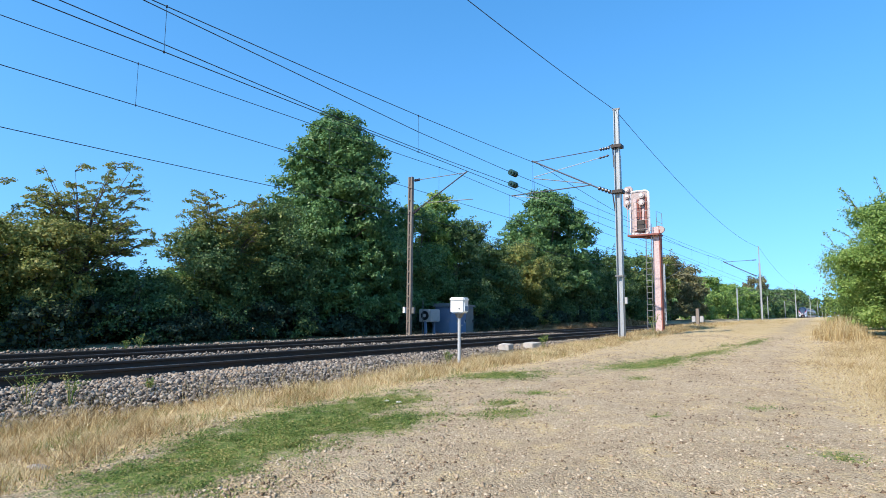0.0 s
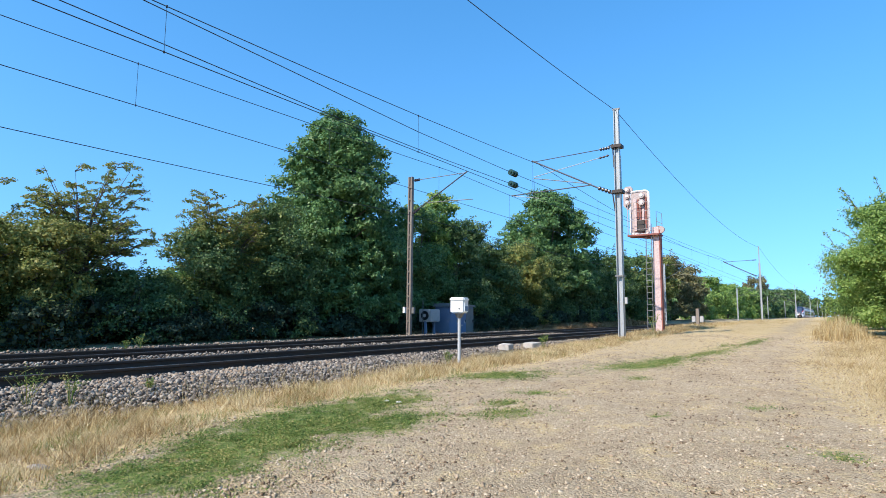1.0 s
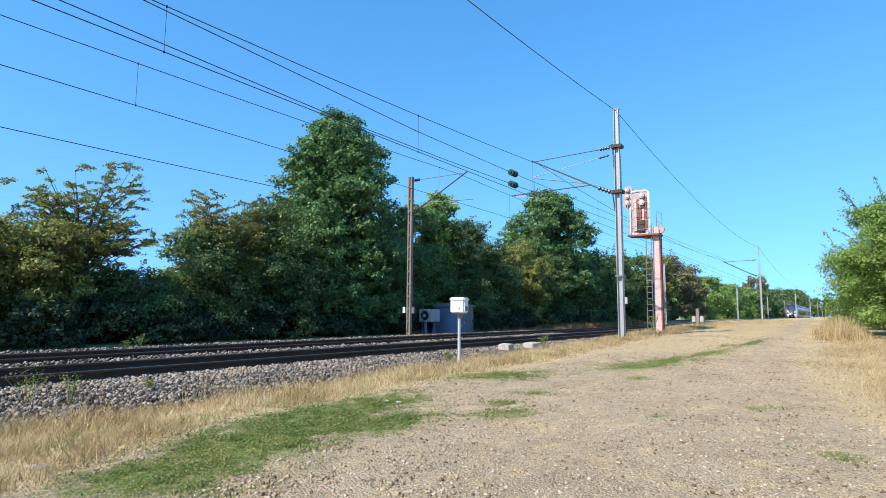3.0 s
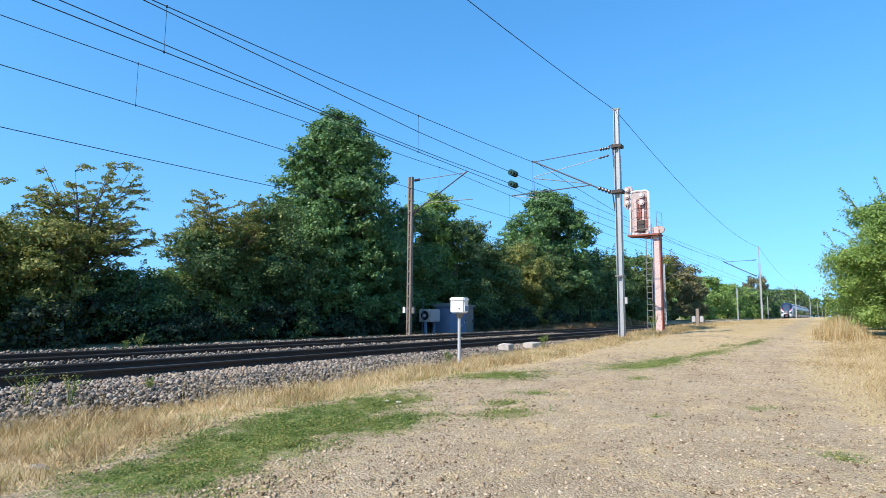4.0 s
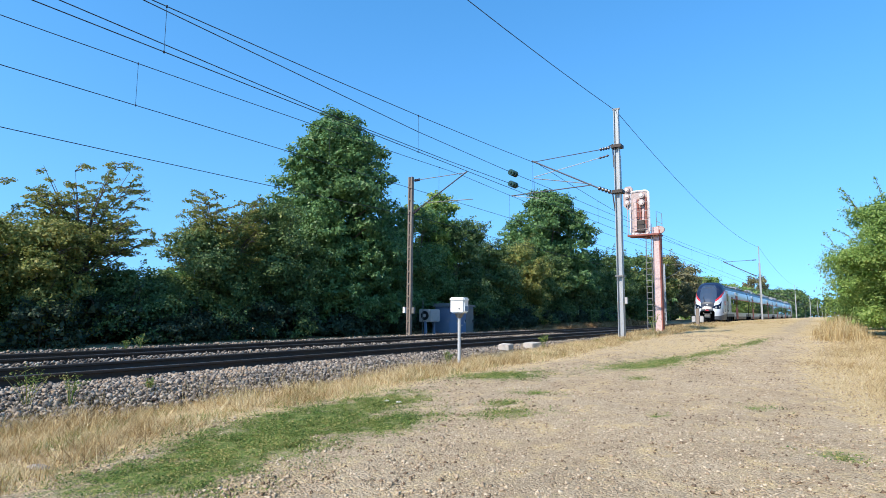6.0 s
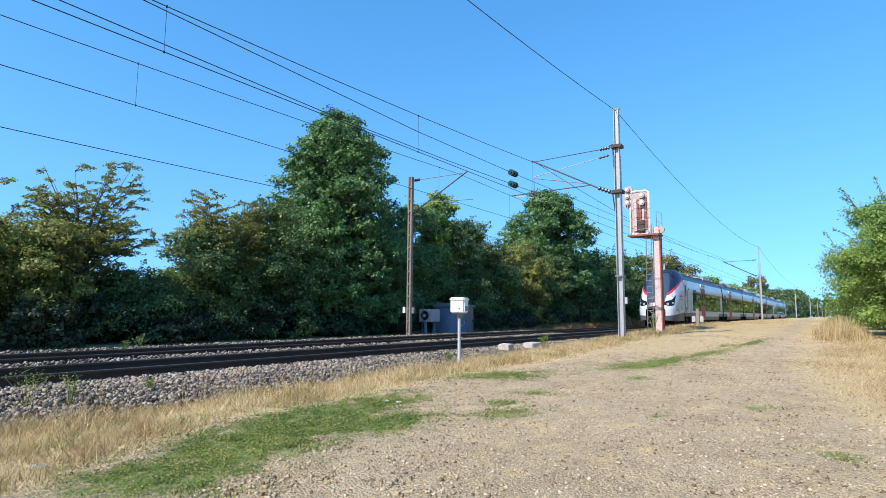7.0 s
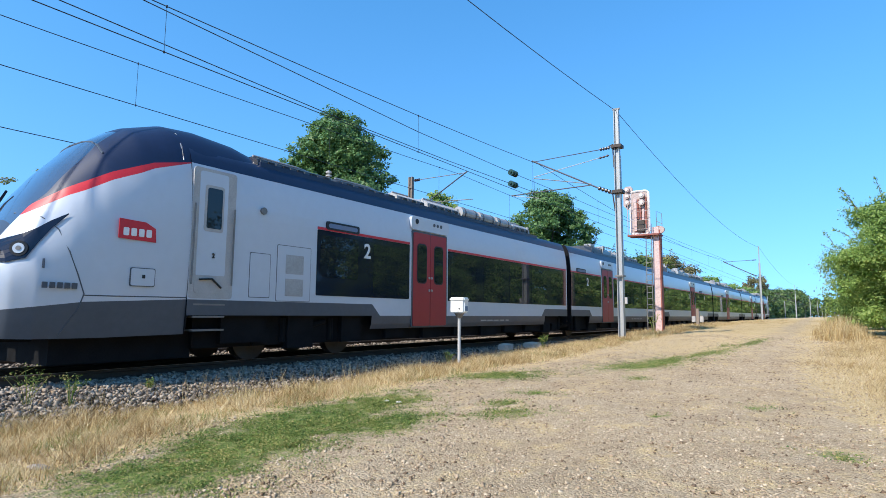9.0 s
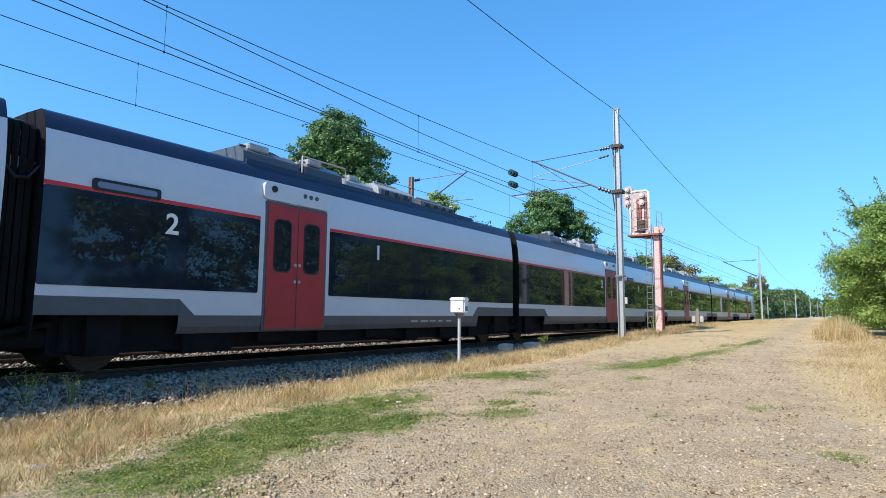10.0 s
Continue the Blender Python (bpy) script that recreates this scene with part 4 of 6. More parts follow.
def build_train():
    tr = thing("train", (T1, 100, RAIL), "white and navy passenger train with red doors on the near track", "train")
    # cars, measured from the tip of the nose
    L = 110.0
    ends = [(2.86, 20.16), (20.64, 35.32), (35.80, 54.76), (55.24, 74.20), (74.68, 89.36), (89.84, L - 2.86)]
    def mirror(v):
        return [(L - b, L - a) for a, b in v]
    c1 = dict(raised=[(2.0, 7.75), (17.9, 21)], doors=[(9.38, 10.96)], bands=[(5.88, 9.22), (11.08, 20.06)],
              panes=[(5.98, 7.20, 1.75, 2.70), (7.75, 9.12, 1.42, 2.66), (11.22, 12.70, 1.42, 2.68), (13.16, 14.57, 1.42, 2.68), (14.95, 16.29, 1.42, 2.68), (16.72, 18.08, 1.42, 2.68), (18.5, 19.7, 1.62, 2.62)],
              numbers=[("2", 7.52)], displays=[(6.13, 7.22)])
    for k, (y0, y1) in enumerate(ends):
        if k == 0:
            car_body(tr, y0, y1, **c1)
        elif k == 5:
            car_body(tr, y0, y1, raised=mirror(c1["raised"]), doors=mirror(c1["doors"]), bands=mirror(c1["bands"]),
                     panes=[(L - b, L - a, c, d) for a, b, c, d in c1["panes"]], numbers=[("2", L - 7.52)], displays=mirror(c1["displays"]))
        else:
            n = y1 - y0
            if k in (1, 4):
                d, low, nums, shows = 4.0, (0.43, 1.93), [("2", 1.98), ("1", 7.4)], [(0.65, 1.75)]
            else:
                d, low, nums, shows = 9.55, (0.6, 2.0), [("2", 8.9), ("1", 15.2)], [(13.1, 14.2)]
            pw = [(*low, 1.75, 2.70)]
            for a, b in ((low[1] + 0.35, d - 0.2), (d + 1.85, n - 0.55)):
                m = max(1, round((b - a) / 1.72))
                pw += [(a + (b - a) * q / m, a + (b - a) * (q + 1) / m - (0.38 if m > 1 else 0.0), 1.42, 2.67) for q in range(m)]
            spec = dict(raised=[(-1, 2.2), (n - 2.4, n + 1)], doors=[(d, d + 1.58)], bands=[(0.0, d - 0.18), (d + 1.74, n)], displays=shows)
            if k > 2:
                spec = {key: [(n - b, n - a) for a, b in v] for key, v in spec.items()}
                pw = [(n - b, n - a, z0, z1) for a, b, z0, z1 in pw]
                nums = [(txt, n - v) for txt, v in nums]
            car_body(tr, y0, y1, panes=[(y0 + a, y0 + b, z0, z1) for a, b, z0, z1 in pw], numbers=[(txt, y0 + v) for txt, v in nums],
                     **{key: [(y0 + a, y0 + b) for a, b in v] for key, v in spec.items()})
        if k < 5:
            gangway(tr, (y1 + ends[k + 1][0]) / 2)
        roof_gear(tr, y0 + (1.6 if k == 0 else 3.6), y1 - (2.4 if k < 5 else 4.0), 11 + k)
    for y in (5.9, 20.48, 35.54, 55.0, 74.46, 89.52, L - 5.9):
        bogie(tr, y, 1)
    nose(tr, lambda a: a, 1)
    nose(tr, lambda a: L - a, -1)
    flank_details(tr, lambda a: a, 1)
    flank_details(tr, lambda a: L - a, -1)
    return tr


TRAIN = build_train()


# ---- overhead line ----
def h_beam(bm, w, d, z0, z1, t=0.02):
    o = [(-w / 2, -d / 2), (w / 2, -d / 2), (w / 2, -d / 2 + t), (t / 2, -d / 2 + t), (t / 2, d / 2 - t), (w / 2, d / 2 - t), (w / 2, d / 2), (-w / 2, d / 2), (-w / 2, d / 2 - t), (-t / 2, d / 2 - t), (-t / 2, -d / 2 + t), (-w / 2, -d / 2 + t)]
    return prism(bm, o, "z", z0, z1)


def near_mast(x, y, z0, top, reach, label, detail=True):
    t = thing("catenary_mast", (x, y, z0), label, "catenary mast", "masts beside the near track")
    H = top - z0
    bm = h_beam(bmesh.new(), 0.26 if detail else 0.20, 0.23 if detail else 0.2, -0.3, H - 2.0)
    bm.transform(Matrix.Rotation(radians(90), 4, "Z"))
    post = part("post", bm, GALV, t, "galvanised steel post")
    bm = h_beam(bmesh.new(), 0.20 if detail else 0.10, 0.20 if detail else 0.10, H - 2.0, H)
    bm.transform(Matrix.Rotation(radians(90), 4, "Z"))
    part("upper_post", bm, GALV, t, "thinner upper post")
    if detail:
        for dz in (H - 1.62, H - 3.55):
            bm = bmesh.new()
            box(bm, -0.22, 0.22, -0.20, 0.20, dz - 0.07, dz + 0.07, 0.01)
            part("collar", bm, WHEELSTEEL, t, "steel bracket collar")
        bm = bmesh.new()
        box(bm, -0.15, 0.15, -0.03, 0.03, H - 0.02, H + 0.05)
        part("cap", bm, GREYSTEEL, t)
        bm = bmesh.new()
        box(bm, 0.17, 0.27, -0.1, 0.02, 1.35, 1.62, 0.01)
        part("sign_plate", bm, BEIGEBOX, t, "small pale plate on the post")
        bm = bmesh.new()
        box(bm, -0.165, 0.165, -0.185, 0.185, 2.46, 2.52)
        part("band", bm, GREYSTEEL, t)
    zt, zl = 8.44 - z0 if detail else H - 1.6, 6.50 - z0 if detail else H - 3.55
    zm = 8.33 - z0 if detail else H - 1.7
    end = reach - x
    # tie, strut, registration tube and steady arm
    bm = insulator(bmesh.new(), (-0.3, 0, zt), (-0.75, 0, zt - 0.02), 0.07)
    part("tie_insulator", bm, INSUL, t, "brown ribbed insulator")
    bm = tube(bmesh.new(), [(-0.75, 0, zt - 0.02), (end, 0, zm)], 0.018 if detail else 0.03, 6)
    part("tie_rod", bm, DARKSTEEL, t)
    bm = insulator(bmesh.new(), (-0.30, 0, zl + 0.02), (-0.85, 0, zl + 0.27), 0.085)
    part("strut_insulator", bm, INSUL, t, "brown ribbed insulator")
    bm = tube(bmesh.new(), [(-0.85, 0, zl + 0.27), (end - 0.15, 0, zm + 0.06)], 0.032 if detail else 0.05, 8)
    part("cantilever_tube", bm, DARKSTEEL, t, "inclined steel cantilever tube")
    if detail:
        bm = tube(bmesh.new(), [(-1.2, 0, 6.93 - z0), (-5.0, 0, 6.88 - z0)], 0.025, 8)
        part("registration_tube", bm, DARKSTEEL, t, "horizontal registration tube")
        bm = tube(bmesh.new(), [(-1.15, 0, 6.98 - z0), (-3.83, 0, 7.56 - z0)], 0.02, 6)
        part("upper_registration", bm, GREYSTEEL, t)
        bm = tube(bmesh.new(), [(-0.35, 0, 8.12 - z0), (-3.83, 0, 7.62 - z0)], 0.016, 6)
        part("second_tie", bm, GALV, t)
        bm = insulator(bmesh.new(), (-0.35, 0, 8.12 - z0), (-0.8, 0, 8.05 - z0), 0.05, 3)
        part("second_insulator", bm, INSUL, t)
        bm = tube(bmesh.new(), [(-3.83, 0, 7.60 - z0), (-3.80, 0, 6.60 - z0)], 0.008, 5)
        part("hanger", bm, WIRE, t)
        bm = tube(bmesh.new(), [(-5.0, 0, 6.88 - z0), (-3.6, 0, 6.62 - z0)], 0.015, 6)
        part("steady_arm", bm, GALV, t)
        bm = tube(bmesh.new(), [(-0.12, -0.1, zt - 0.9), (-0.16, -0.1, zt + 0.1), (-0.4, 0, zt + 0.04)], 0.03, 6)
        part("bracket", bm, WHEELSTEEL, t)
        bm = tube(bmesh.new(), [(-0.12, -0.1, zl - 0.8), (-0.2, -0.1, zl - 0.1), (-0.4, 0, zl + 0.04)], 0.03, 6)
        part("lower_bracket", bm, WHEELSTEEL, t)
    return t


def far_mast(x, y, z0, top, detail=True):
    t = thing("catenary_mast", (x, y, z0), "weathered brown steel catenary mast beside the hedge" if detail else "slim grey catenary mast beside the far track", "catenary mast", "masts beside the far track")
    H = top - z0
    w = 0.17 if detail else 0.16
    for s in (1, -1):
        bm = bmesh.new()
        box(bm, s * w / 2 - 0.035, s * w / 2 + 0.035, -0.08, 0.08, -0.3, H)
        part("post", bm, OLDSTEEL if detail else GALV, t, "brown steel channel" if detail else "steel channel")
    bm = bmesh.new()
    for k in range(int(H / 0.6)):
        box(bm, -w / 2, w / 2, -0.075, -0.06, 0.2 + 0.6 * k, 0.28 + 0.6 * k)
    tagged(part("lacing", bm, OLDSTEEL if detail else GALV, t), kind="stuff")
    bm = box(bmesh.new(), -w / 2, w / 2, -0.01, 0.02, -0.2, H - 0.05)
    part("web", bm, OLDSTEEL if detail else GALV, t, "steel web plate")
    zt, zl = H - 0.20, H - 1.85
    bm = insulator(bmesh.new(), (0.2, 0, zt), (0.55, 0, zt), 0.07, 3)
    part("tie_insulator", bm, INSUL, t)
    bm = tube(bmesh.new(), [(0.5, 0, zt), (3.28, 0, H - 0.20)], 0.018, 6)
    part("tie_rod", bm, GREYSTEEL, t)
    bm = insulator(bmesh.new(), (0.15, 0, zl), (0.55, 0, zl + 0.22), 0.07, 3)
    part("strut_insulator", bm, INSUL, t)
    bm = tube(bmesh.new(), [(0.5, 0, zl + 0.2), (3.28, 0, H - 0.16)], 0.03, 8)
    part("cantilever_tube", bm, DARKSTEEL, t)
    bm = tube(bmesh.new(), [(1.0, 0, zl + 0.45), (3.6, 0, zl + 0.35)], 0.02, 6)
    part("registration_tube", bm, GREYSTEEL, t)
    if detail:
        for s, z in ((-1, 1.22), (1, 1.2)):
            bm = bmesh.new()
            box(bm, *sorted((s * 0.2, s * 0.34)), -0.1, 0.04, z, z + 0.3, 0.01)
            part("sign_plate", bm, WHITEPAINT if s < 0 else GREYSTEEL, t, "small plate on the post")
    return t


near_mast(-7.25, 23.6, 0.50, 10.05, -11.02, "tall galvanised catenary mast with cantilever in straw grass")
near_mast(-7.25, 77.0, 0.98, 9.62, -11.0, "galvanised catenary mast with a plain bracket on the verge", False)
for _y, _t in ((146, 8.1), (228, 8.2), (318, 8.6), (410, 9.0), (520, 9.5)):
    near_mast(-7.25, _y, 1.0, _t, -11.0, "galvanised catenary mast with a plain bracket on the verge", False)
far_mast(-17.2, 22.4, 0.20, 8.17)
for _y, _t in ((73.4, 7.7), (135.5, 7.2), (200, 7.4), (270, 7.6), (350, 8.0), (450, 8.4)):
    far_mast(-17.2, _y, 0.25, _t, False)


def wire(name, pts, r, label, droppers=(), kind_cat="overhead wire"):
    """A wire through pts (x, y, z), with a slight sag given by them."""
    bm = tube(bmesh.new(), pts, r, 5)
    ob = part(name, bm, WIRE)
    return tagged(ob, label, kind_cat, "overhead wires along the tracks")


def sagging(x0, x1, y0, y1, z0, z1, sag, n=14):
    out = []
    for k in range(n + 1):
        t = k / n
        out.append((x0 + (x1 - x0) * t, y0 + (y1 - y0) * t, z0 + (z1 - z0) * t - 4 * sag * t * (1 - t)))
    return out


SUP1 = [-30.0, 23.6, 77.0, 146.0, 228.0, 318.0, 410.0, 520.0]
SUP2 = [-28.0, 22.4, 73.4, 135.5, 200.0, 270.0, 350.0, 450.0]


def catenary(x, sup, contact, mess, sag, stag, first, every, r=0.011):
    cp, mp = [], []
    for k, (a, b) in enumerate(zip(sup, sup[1:])):
        s0, s1 = (stag if k % 2 else -stag), (-stag if k % 2 else stag)
        cp += sagging(x + s0, x + s1, a, b, contact, contact, 0.0, 6)[(0 if k == 0 else 1):]
        mp += sagging(x + s0 * 0.6, x + s1 * 0.6, a, b, mess, mess, sag, 12)[(0 if k == 0 else 1):]
    wire("contact_wire", cp, r, "dark copper contact wire above the track")
    wire("messenger_wire", mp, r, "dark sagging messenger wire above the contact wire")
    ca, ma = np.array(cp), np.array(mp)
    for y in np.arange(first, 78, every):
        p = [np.interp(y, ca[:, 1], ca[:, i]) for i in (0, 2)]
        q = [np.interp(y, ma[:, 1], ma[:, i]) for i in (0, 2)]
        bm = tube(bmesh.new(), [(p[0], y, p[1]), (q[0], y, q[1])], 0.005, 4)
        disc(bm, (p[0], y, p[1]), (0, 0, 1), 0.018, 0.05, 6)
        disc(bm, (q[0], y, q[1]), (0, 0, 1), 0.018, 0.05, 6)
        tagged(part("dropper_wire", bm, WIRE), "thin vertical dropper between two wires", "dropper wire", "droppers of the overhead line")


catenary(T1, SUP1, 6.56, 8.18, 0.75, 0.0, 5.95, 8.5)
catenary(T2, SUP2, 6.60, 7.98, 0.33, 0.0, 0.5, 6.78)


# ---- second wire pair of the near track, feeder and earth wires ----
wire("contact_wire", [(-11.2, -30, 7.56), (-11.0, -8, 7.02), (-10.93, 4, 6.80), (-10.86, 10.9, 6.64), (-10.83, 16, 6.66), (-10.83, 21.06, 6.76), (-10.8, 40, 7.1), (-10.6, 77, 7.8)], 0.011, "dark copper contact wire of the overlapping span")
wire("messenger_wire", [(-10.83, -30, 8.2), (-10.83, -10, 7.75), (-10.83, 5.5, 7.43), (-10.83, 14.4, 7.22), (-10.83, 21.06, 7.24), (-10.83, 35, 7.4), (-10.83, 55, 7.75), (-10.83, 77, 8.2)], 0.011, "dark sagging messenger wire of the overlapping span")
wire("earth_wire", sagging(-17.0, -17.0, -28, 22.4, 6.2, 6.2, 0.28) + sagging(-17.0, -17.0, 22.4, 73.4, 6.2, 6.0, 0.25)[1:] + sagging(-17.0, -17.0, 73.4, 200, 6.0, 6.0, 0.2)[1:], 0.012, "dark cable strung along the far masts")
wire("feeder_wire", sagging(-7.25, -7.25, -30, 23.6, 10.0, 9.98, 1.05, 16) + sagging(-7.25, -7.25, 23.6, 77, 9.98, 9.55, 1.0, 18)[1:] + sagging(-7.25, -7.25, 77, 146, 9.55, 8.1, 0.8, 10)[1:], 0.012, "dark feeder wire on top of the masts")


def wire_insulator(x, y, z):
    bm = insulator(bmesh.new(), (x, y - 0.28, z), (x, y + 0.28, z), 0.13, 3)
    tagged(part("line_insulator", bm, GREENGLASS), "dark green glass insulator in the wire", "insulator", "insulators in the overhead line")


wire_insulator(-10.83, 21.06, 7.24)
wire_insulator(-10.83, 21.06, 6.76)


# ---- signal ----
def build_signal():
    t = thing("railway_signal", (-7.1, 29.0, 0.55), "faded pinkish railway signal on a red-brown post seen from behind", "railway signal")
    z = -0.55
    bm = h_beam(bmesh.new(), 0.30, 0.36, -0.3, 5.15, 0.02)
    part("post", bm, PINKPAINT, t, "faded pink steel post")
    bm = box(bmesh.new(), 0.155, 0.21, -0.19, 0.19, -0.2, 5.0)
    part("post_flange", bm, REDBROWN, t, "red-brown flange")
    bm = box(bmesh.new(), -1.28, 0.22, -0.45, 0.35, 4.72, 4.80)
    part("platform", bm, REDBROWN, t, "red-brown service platform")
    bm = bmesh.new()
    prism(bm, [(-1.1, 4.72), (0.1, 4.72), (0.1, 4.5)], "y", -0.05, 0.05)
    part("bracket", bm, REDBROWN, t)
    # main head and the smaller one beside it
    bm = prism(bmesh.new(), rounded(-1.18, -0.32, 4.86, 7.00, 0.16), "y", -0.06, 0.06)
    head = part("signal_head", bm, PALEPAINT, t, "pale weathered signal head with rounded corners")
    bm = bmesh.new()
    o = rounded(-1.20, -0.30, 4.84, 7.02, 0.17)
    tube(bm, [(x, -0.06, zz) for x, zz in o + o[:1]], 0.055, 6)
    part("rim", bm, PINKWHITE, head, "pale raised rim")
    bm = prism(bmesh.new(), [(-1.55, 6.35), (-1.40, 6.18), (-1.15, 6.05), (-1.08, 6.3), (-1.08, 7.2), (-1.18, 7.32), (-1.42, 7.32), (-1.55, 7.18)], "y", -0.05, 0.07)
    part("side_head", bm, PALEPAINT, t, "smaller pale head at the side")
    for x, zz, r in ((-1.33, 7.13, 0.13), (-1.33, 6.80, 0.13), (-1.33, 6.47, 0.13), (-0.62, 6.78, 0.15), (-0.62, 6.42, 0.15)):
        bm = disc(bmesh.new(), (x, -0.14, zz), (0, 1, 0), r, 0.2, 20)
        cup = part("lamp_housing", bm, PALEPAINT, head, "round lamp housing")
        bm = disc(bmesh.new(), (x, -0.25, zz), (0, 1, 0), r * 0.55, 0.03, 16)
        part("lamp_cap", bm, PINKWHITE, head)
    for x0, x1, z0, z1, mt in ((-1.05, -0.88, 5.0, 6.6, PINKPAINT), (-0.74, -0.66, 5.0, 6.2, REDBROWN), (-0.48, -0.40, 5.1, 6.7, REDBROWN), (-0.62, -0.52, 5.5, 6.1, PINKPAINT), (-0.86, -0.78, 5.6, 6.6, REDBROWN)):
        bm = box(bmesh.new(), x0, x1, -0.13, -0.06, z0, z1, 0.008)
        part("back_box", bm, mt, head, "box on the back of the head")
    bm = box(bmesh.new(), -0.85, -0.50, -0.20, -0.06, 4.95, 5.55, 0.02)
    part("junction_box", bm, WHEELSTEEL, head, "dark junction box")
    for k in range(4):
        bm = tube(bmesh.new(), [(-1.25, -0.40, 5.05 + 0.45 * k), (-0.25, -0.40, 5.05 + 0.45 * k)], 0.012, 5)
        part("guard_bar", bm, PALEPAINT, t)
    for x in (-1.25, -0.95, -0.25):
        bm = tube(bmesh.new(), [(x, -0.40, 4.78), (x, -0.40, 6.4)], 0.018, 6)
        part("guard_post", bm, PALEPAINT, t)
    # ladder
    for x in (-0.46, -0.20):
        bm = tube(bmesh.new(), [(x, -0.34, -0.1), (x + 0.05, -0.34, 4.8), (x + 0.05, -0.34, 5.3)], 0.022, 6)
        part("ladder_rail", bm, GREYSTEEL, t, "steel ladder rail")
    for k in range(16):
        bm = tube(bmesh.new(), [(-0.46, -0.34, 0.2 + 0.29 * k), (-0.18, -0.34, 0.2 + 0.29 * k)], 0.013, 5)
        part("ladder_rung", bm, GREYSTEEL, t)
    bm = disc(bmesh.new(), (0.25, -0.1, 5.0), (0, 1, 0), 0.17, 0.12, 16)
    part("floodlight", bm, PALEPAINT, t, "round pale lamp at the post top")
    bm = box(bmesh.new(), 0.02, 0.22, -0.12, 0.12, 4.80, 5.2, 0.02)
    part("post_cap", bm, REDBROWN, t)
    for p in ([(0.02, 0, 5.1), (0.02, 0, 5.95), (0.28, 0, 5.8), (0.28, 0, 5.1)], [(0.02, 0, 5.45), (0.28, 0, 5.3)]):
        bm = tube(bmesh.new(), p, 0.016, 6)
        part("hoop", bm, GREYSTEEL, t, "thin steel hoop")


build_signal()


# ---- boxes beside the track ----
def build_post_box():
    gz = float(ground_z(-8.05, 12.6))
    t = thing("lineside_box", (-8.05, 12.6, gz), "white lineside connection box on a slim post in dry grass", "lineside box")
    m = pose(0, 0, 0, 0, 0, 12)
    bm = tube(bmesh.new(), [(0, 0, -0.2), (0, 0, 1.28)], 0.042, 10)
    part("post", bm, POSTGREY, t, "pale steel post")
    bm = tube(bmesh.new(), [(0, 0, 1.18), (0, 0, 1.34)], [0.06, 0.16], 10)
    part("bracket", bm, GREYSTEEL, t, "grey flared bracket")
    bm = box(bmesh.new(), -0.19, 0.19, -0.18, 0.18, 1.30, 1.70, 0.035)
    b = part("housing", bm, WHITEPAINT, t, "white rounded housing", False, pose(0, 0, 0, 0, 0, 13))
    bm = box(bmesh.new(), -0.205, 0.205, -0.195, 0.195, 1.60, 1.705, 0.03)
    part("lid", bm, WHITEPAINT, b, "white lid")
    bm = box(bmesh.new(), 0.185, 0.20, -0.10, 0.10, 1.36, 1.48, 0.005)
    part("label_plate", bm, BLUEGREY, b, "small dark label plate")
    bm = disc(bmesh.new(), (0.06, -0.185, 1.42), (0, 1, 0), 0.016, 0.02, 8)
    part("lock", bm, BLACK, b)


def build_cabinet():
    t = thing("equipment_cabinet", (-18.1, 27.9, 0.12), "dark blue-grey equipment cabinet beside the far track", "equipment cabinet")
    bm = box(bmesh.new(), -0.55, 0.45, -1.25, 1.25, -0.1, 1.68, 0.03)
    b = part("body", bm, BLUEGREY, t)
    bm = bmesh.new()
    prism(bm, [(-1.36, 1.68), (1.36, 1.68), (1.20, 1.80), (-1.20, 1.88)], "x", -0.62, 0.55)
    part("roof", bm, GREYSTEEL, t, "grey sheet metal roof")
    for y0, y1 in ((-1.22, -0.42), (-0.40, 0.40), (0.42, 1.22)):
        bm = box(bmesh.new(), 0.452, 0.475, y0, y1, 0.08, 1.60, 0.01)
        d = part("door", bm, BLUEGREY if y0 < 0.4 else GREYSTEEL, t, "flat cabinet door")
        bm = box(bmesh.new(), 0.476, 0.50, y1 - 0.12, y1 - 0.08, 0.8, 0.95, 0.005)
        part("handle", bm, BLACK, d)
    for y, z in ((-0.9, 1.3), (-0.2, 0.6), (0.2, 0.75), (-0.5, 0.4)):
        bm = box(bmesh.new(), 0.476, 0.484, y, y + random.uniform(0.1, 0.25), z, z + random.uniform(0.08, 0.2))
        part("sticker", bm, BEIGEBOX, b, "pale peeling sticker")
    t = thing("ventilation_unit", (-18.0, 25.25, 0.12), "pale boxed fan unit on a steel stand", "fan unit")
    bm = bmesh.new()
    for y in (-0.38, 0.38):
        box(bm, -0.06, 0.06, y - 0.05, y + 0.05, -0.1, 0.9)
    part("stand", bm, BLUEGREY, t, "steel stand")
    bm = box(bmesh.new(), -0.40, 0.35, -0.45, 0.45, 0.85, 1.52, 0.03)
    part("casing", bm, BEIGEBOX, t, "pale casing")
    bm = disc(bmesh.new(), (0.0, -0.46, 1.18), (0, 1, 0), 0.24, 0.04, 22)
    part("fan_grille", bm, BLACK, t, "round dark fan grille")
    bm = disc(bmesh.new(), (0.0, -0.485, 1.18), (0, 1, 0), 0.09, 0.03, 14)
    part("hub", bm, BEIGEBOX, t)
    bm = tube(bmesh.new(), [(-0.1, -0.5, 0.0), (-0.1, -0.5, 2.0)], 0.02, 6)
    part("rod", bm, GREYSTEEL, t)


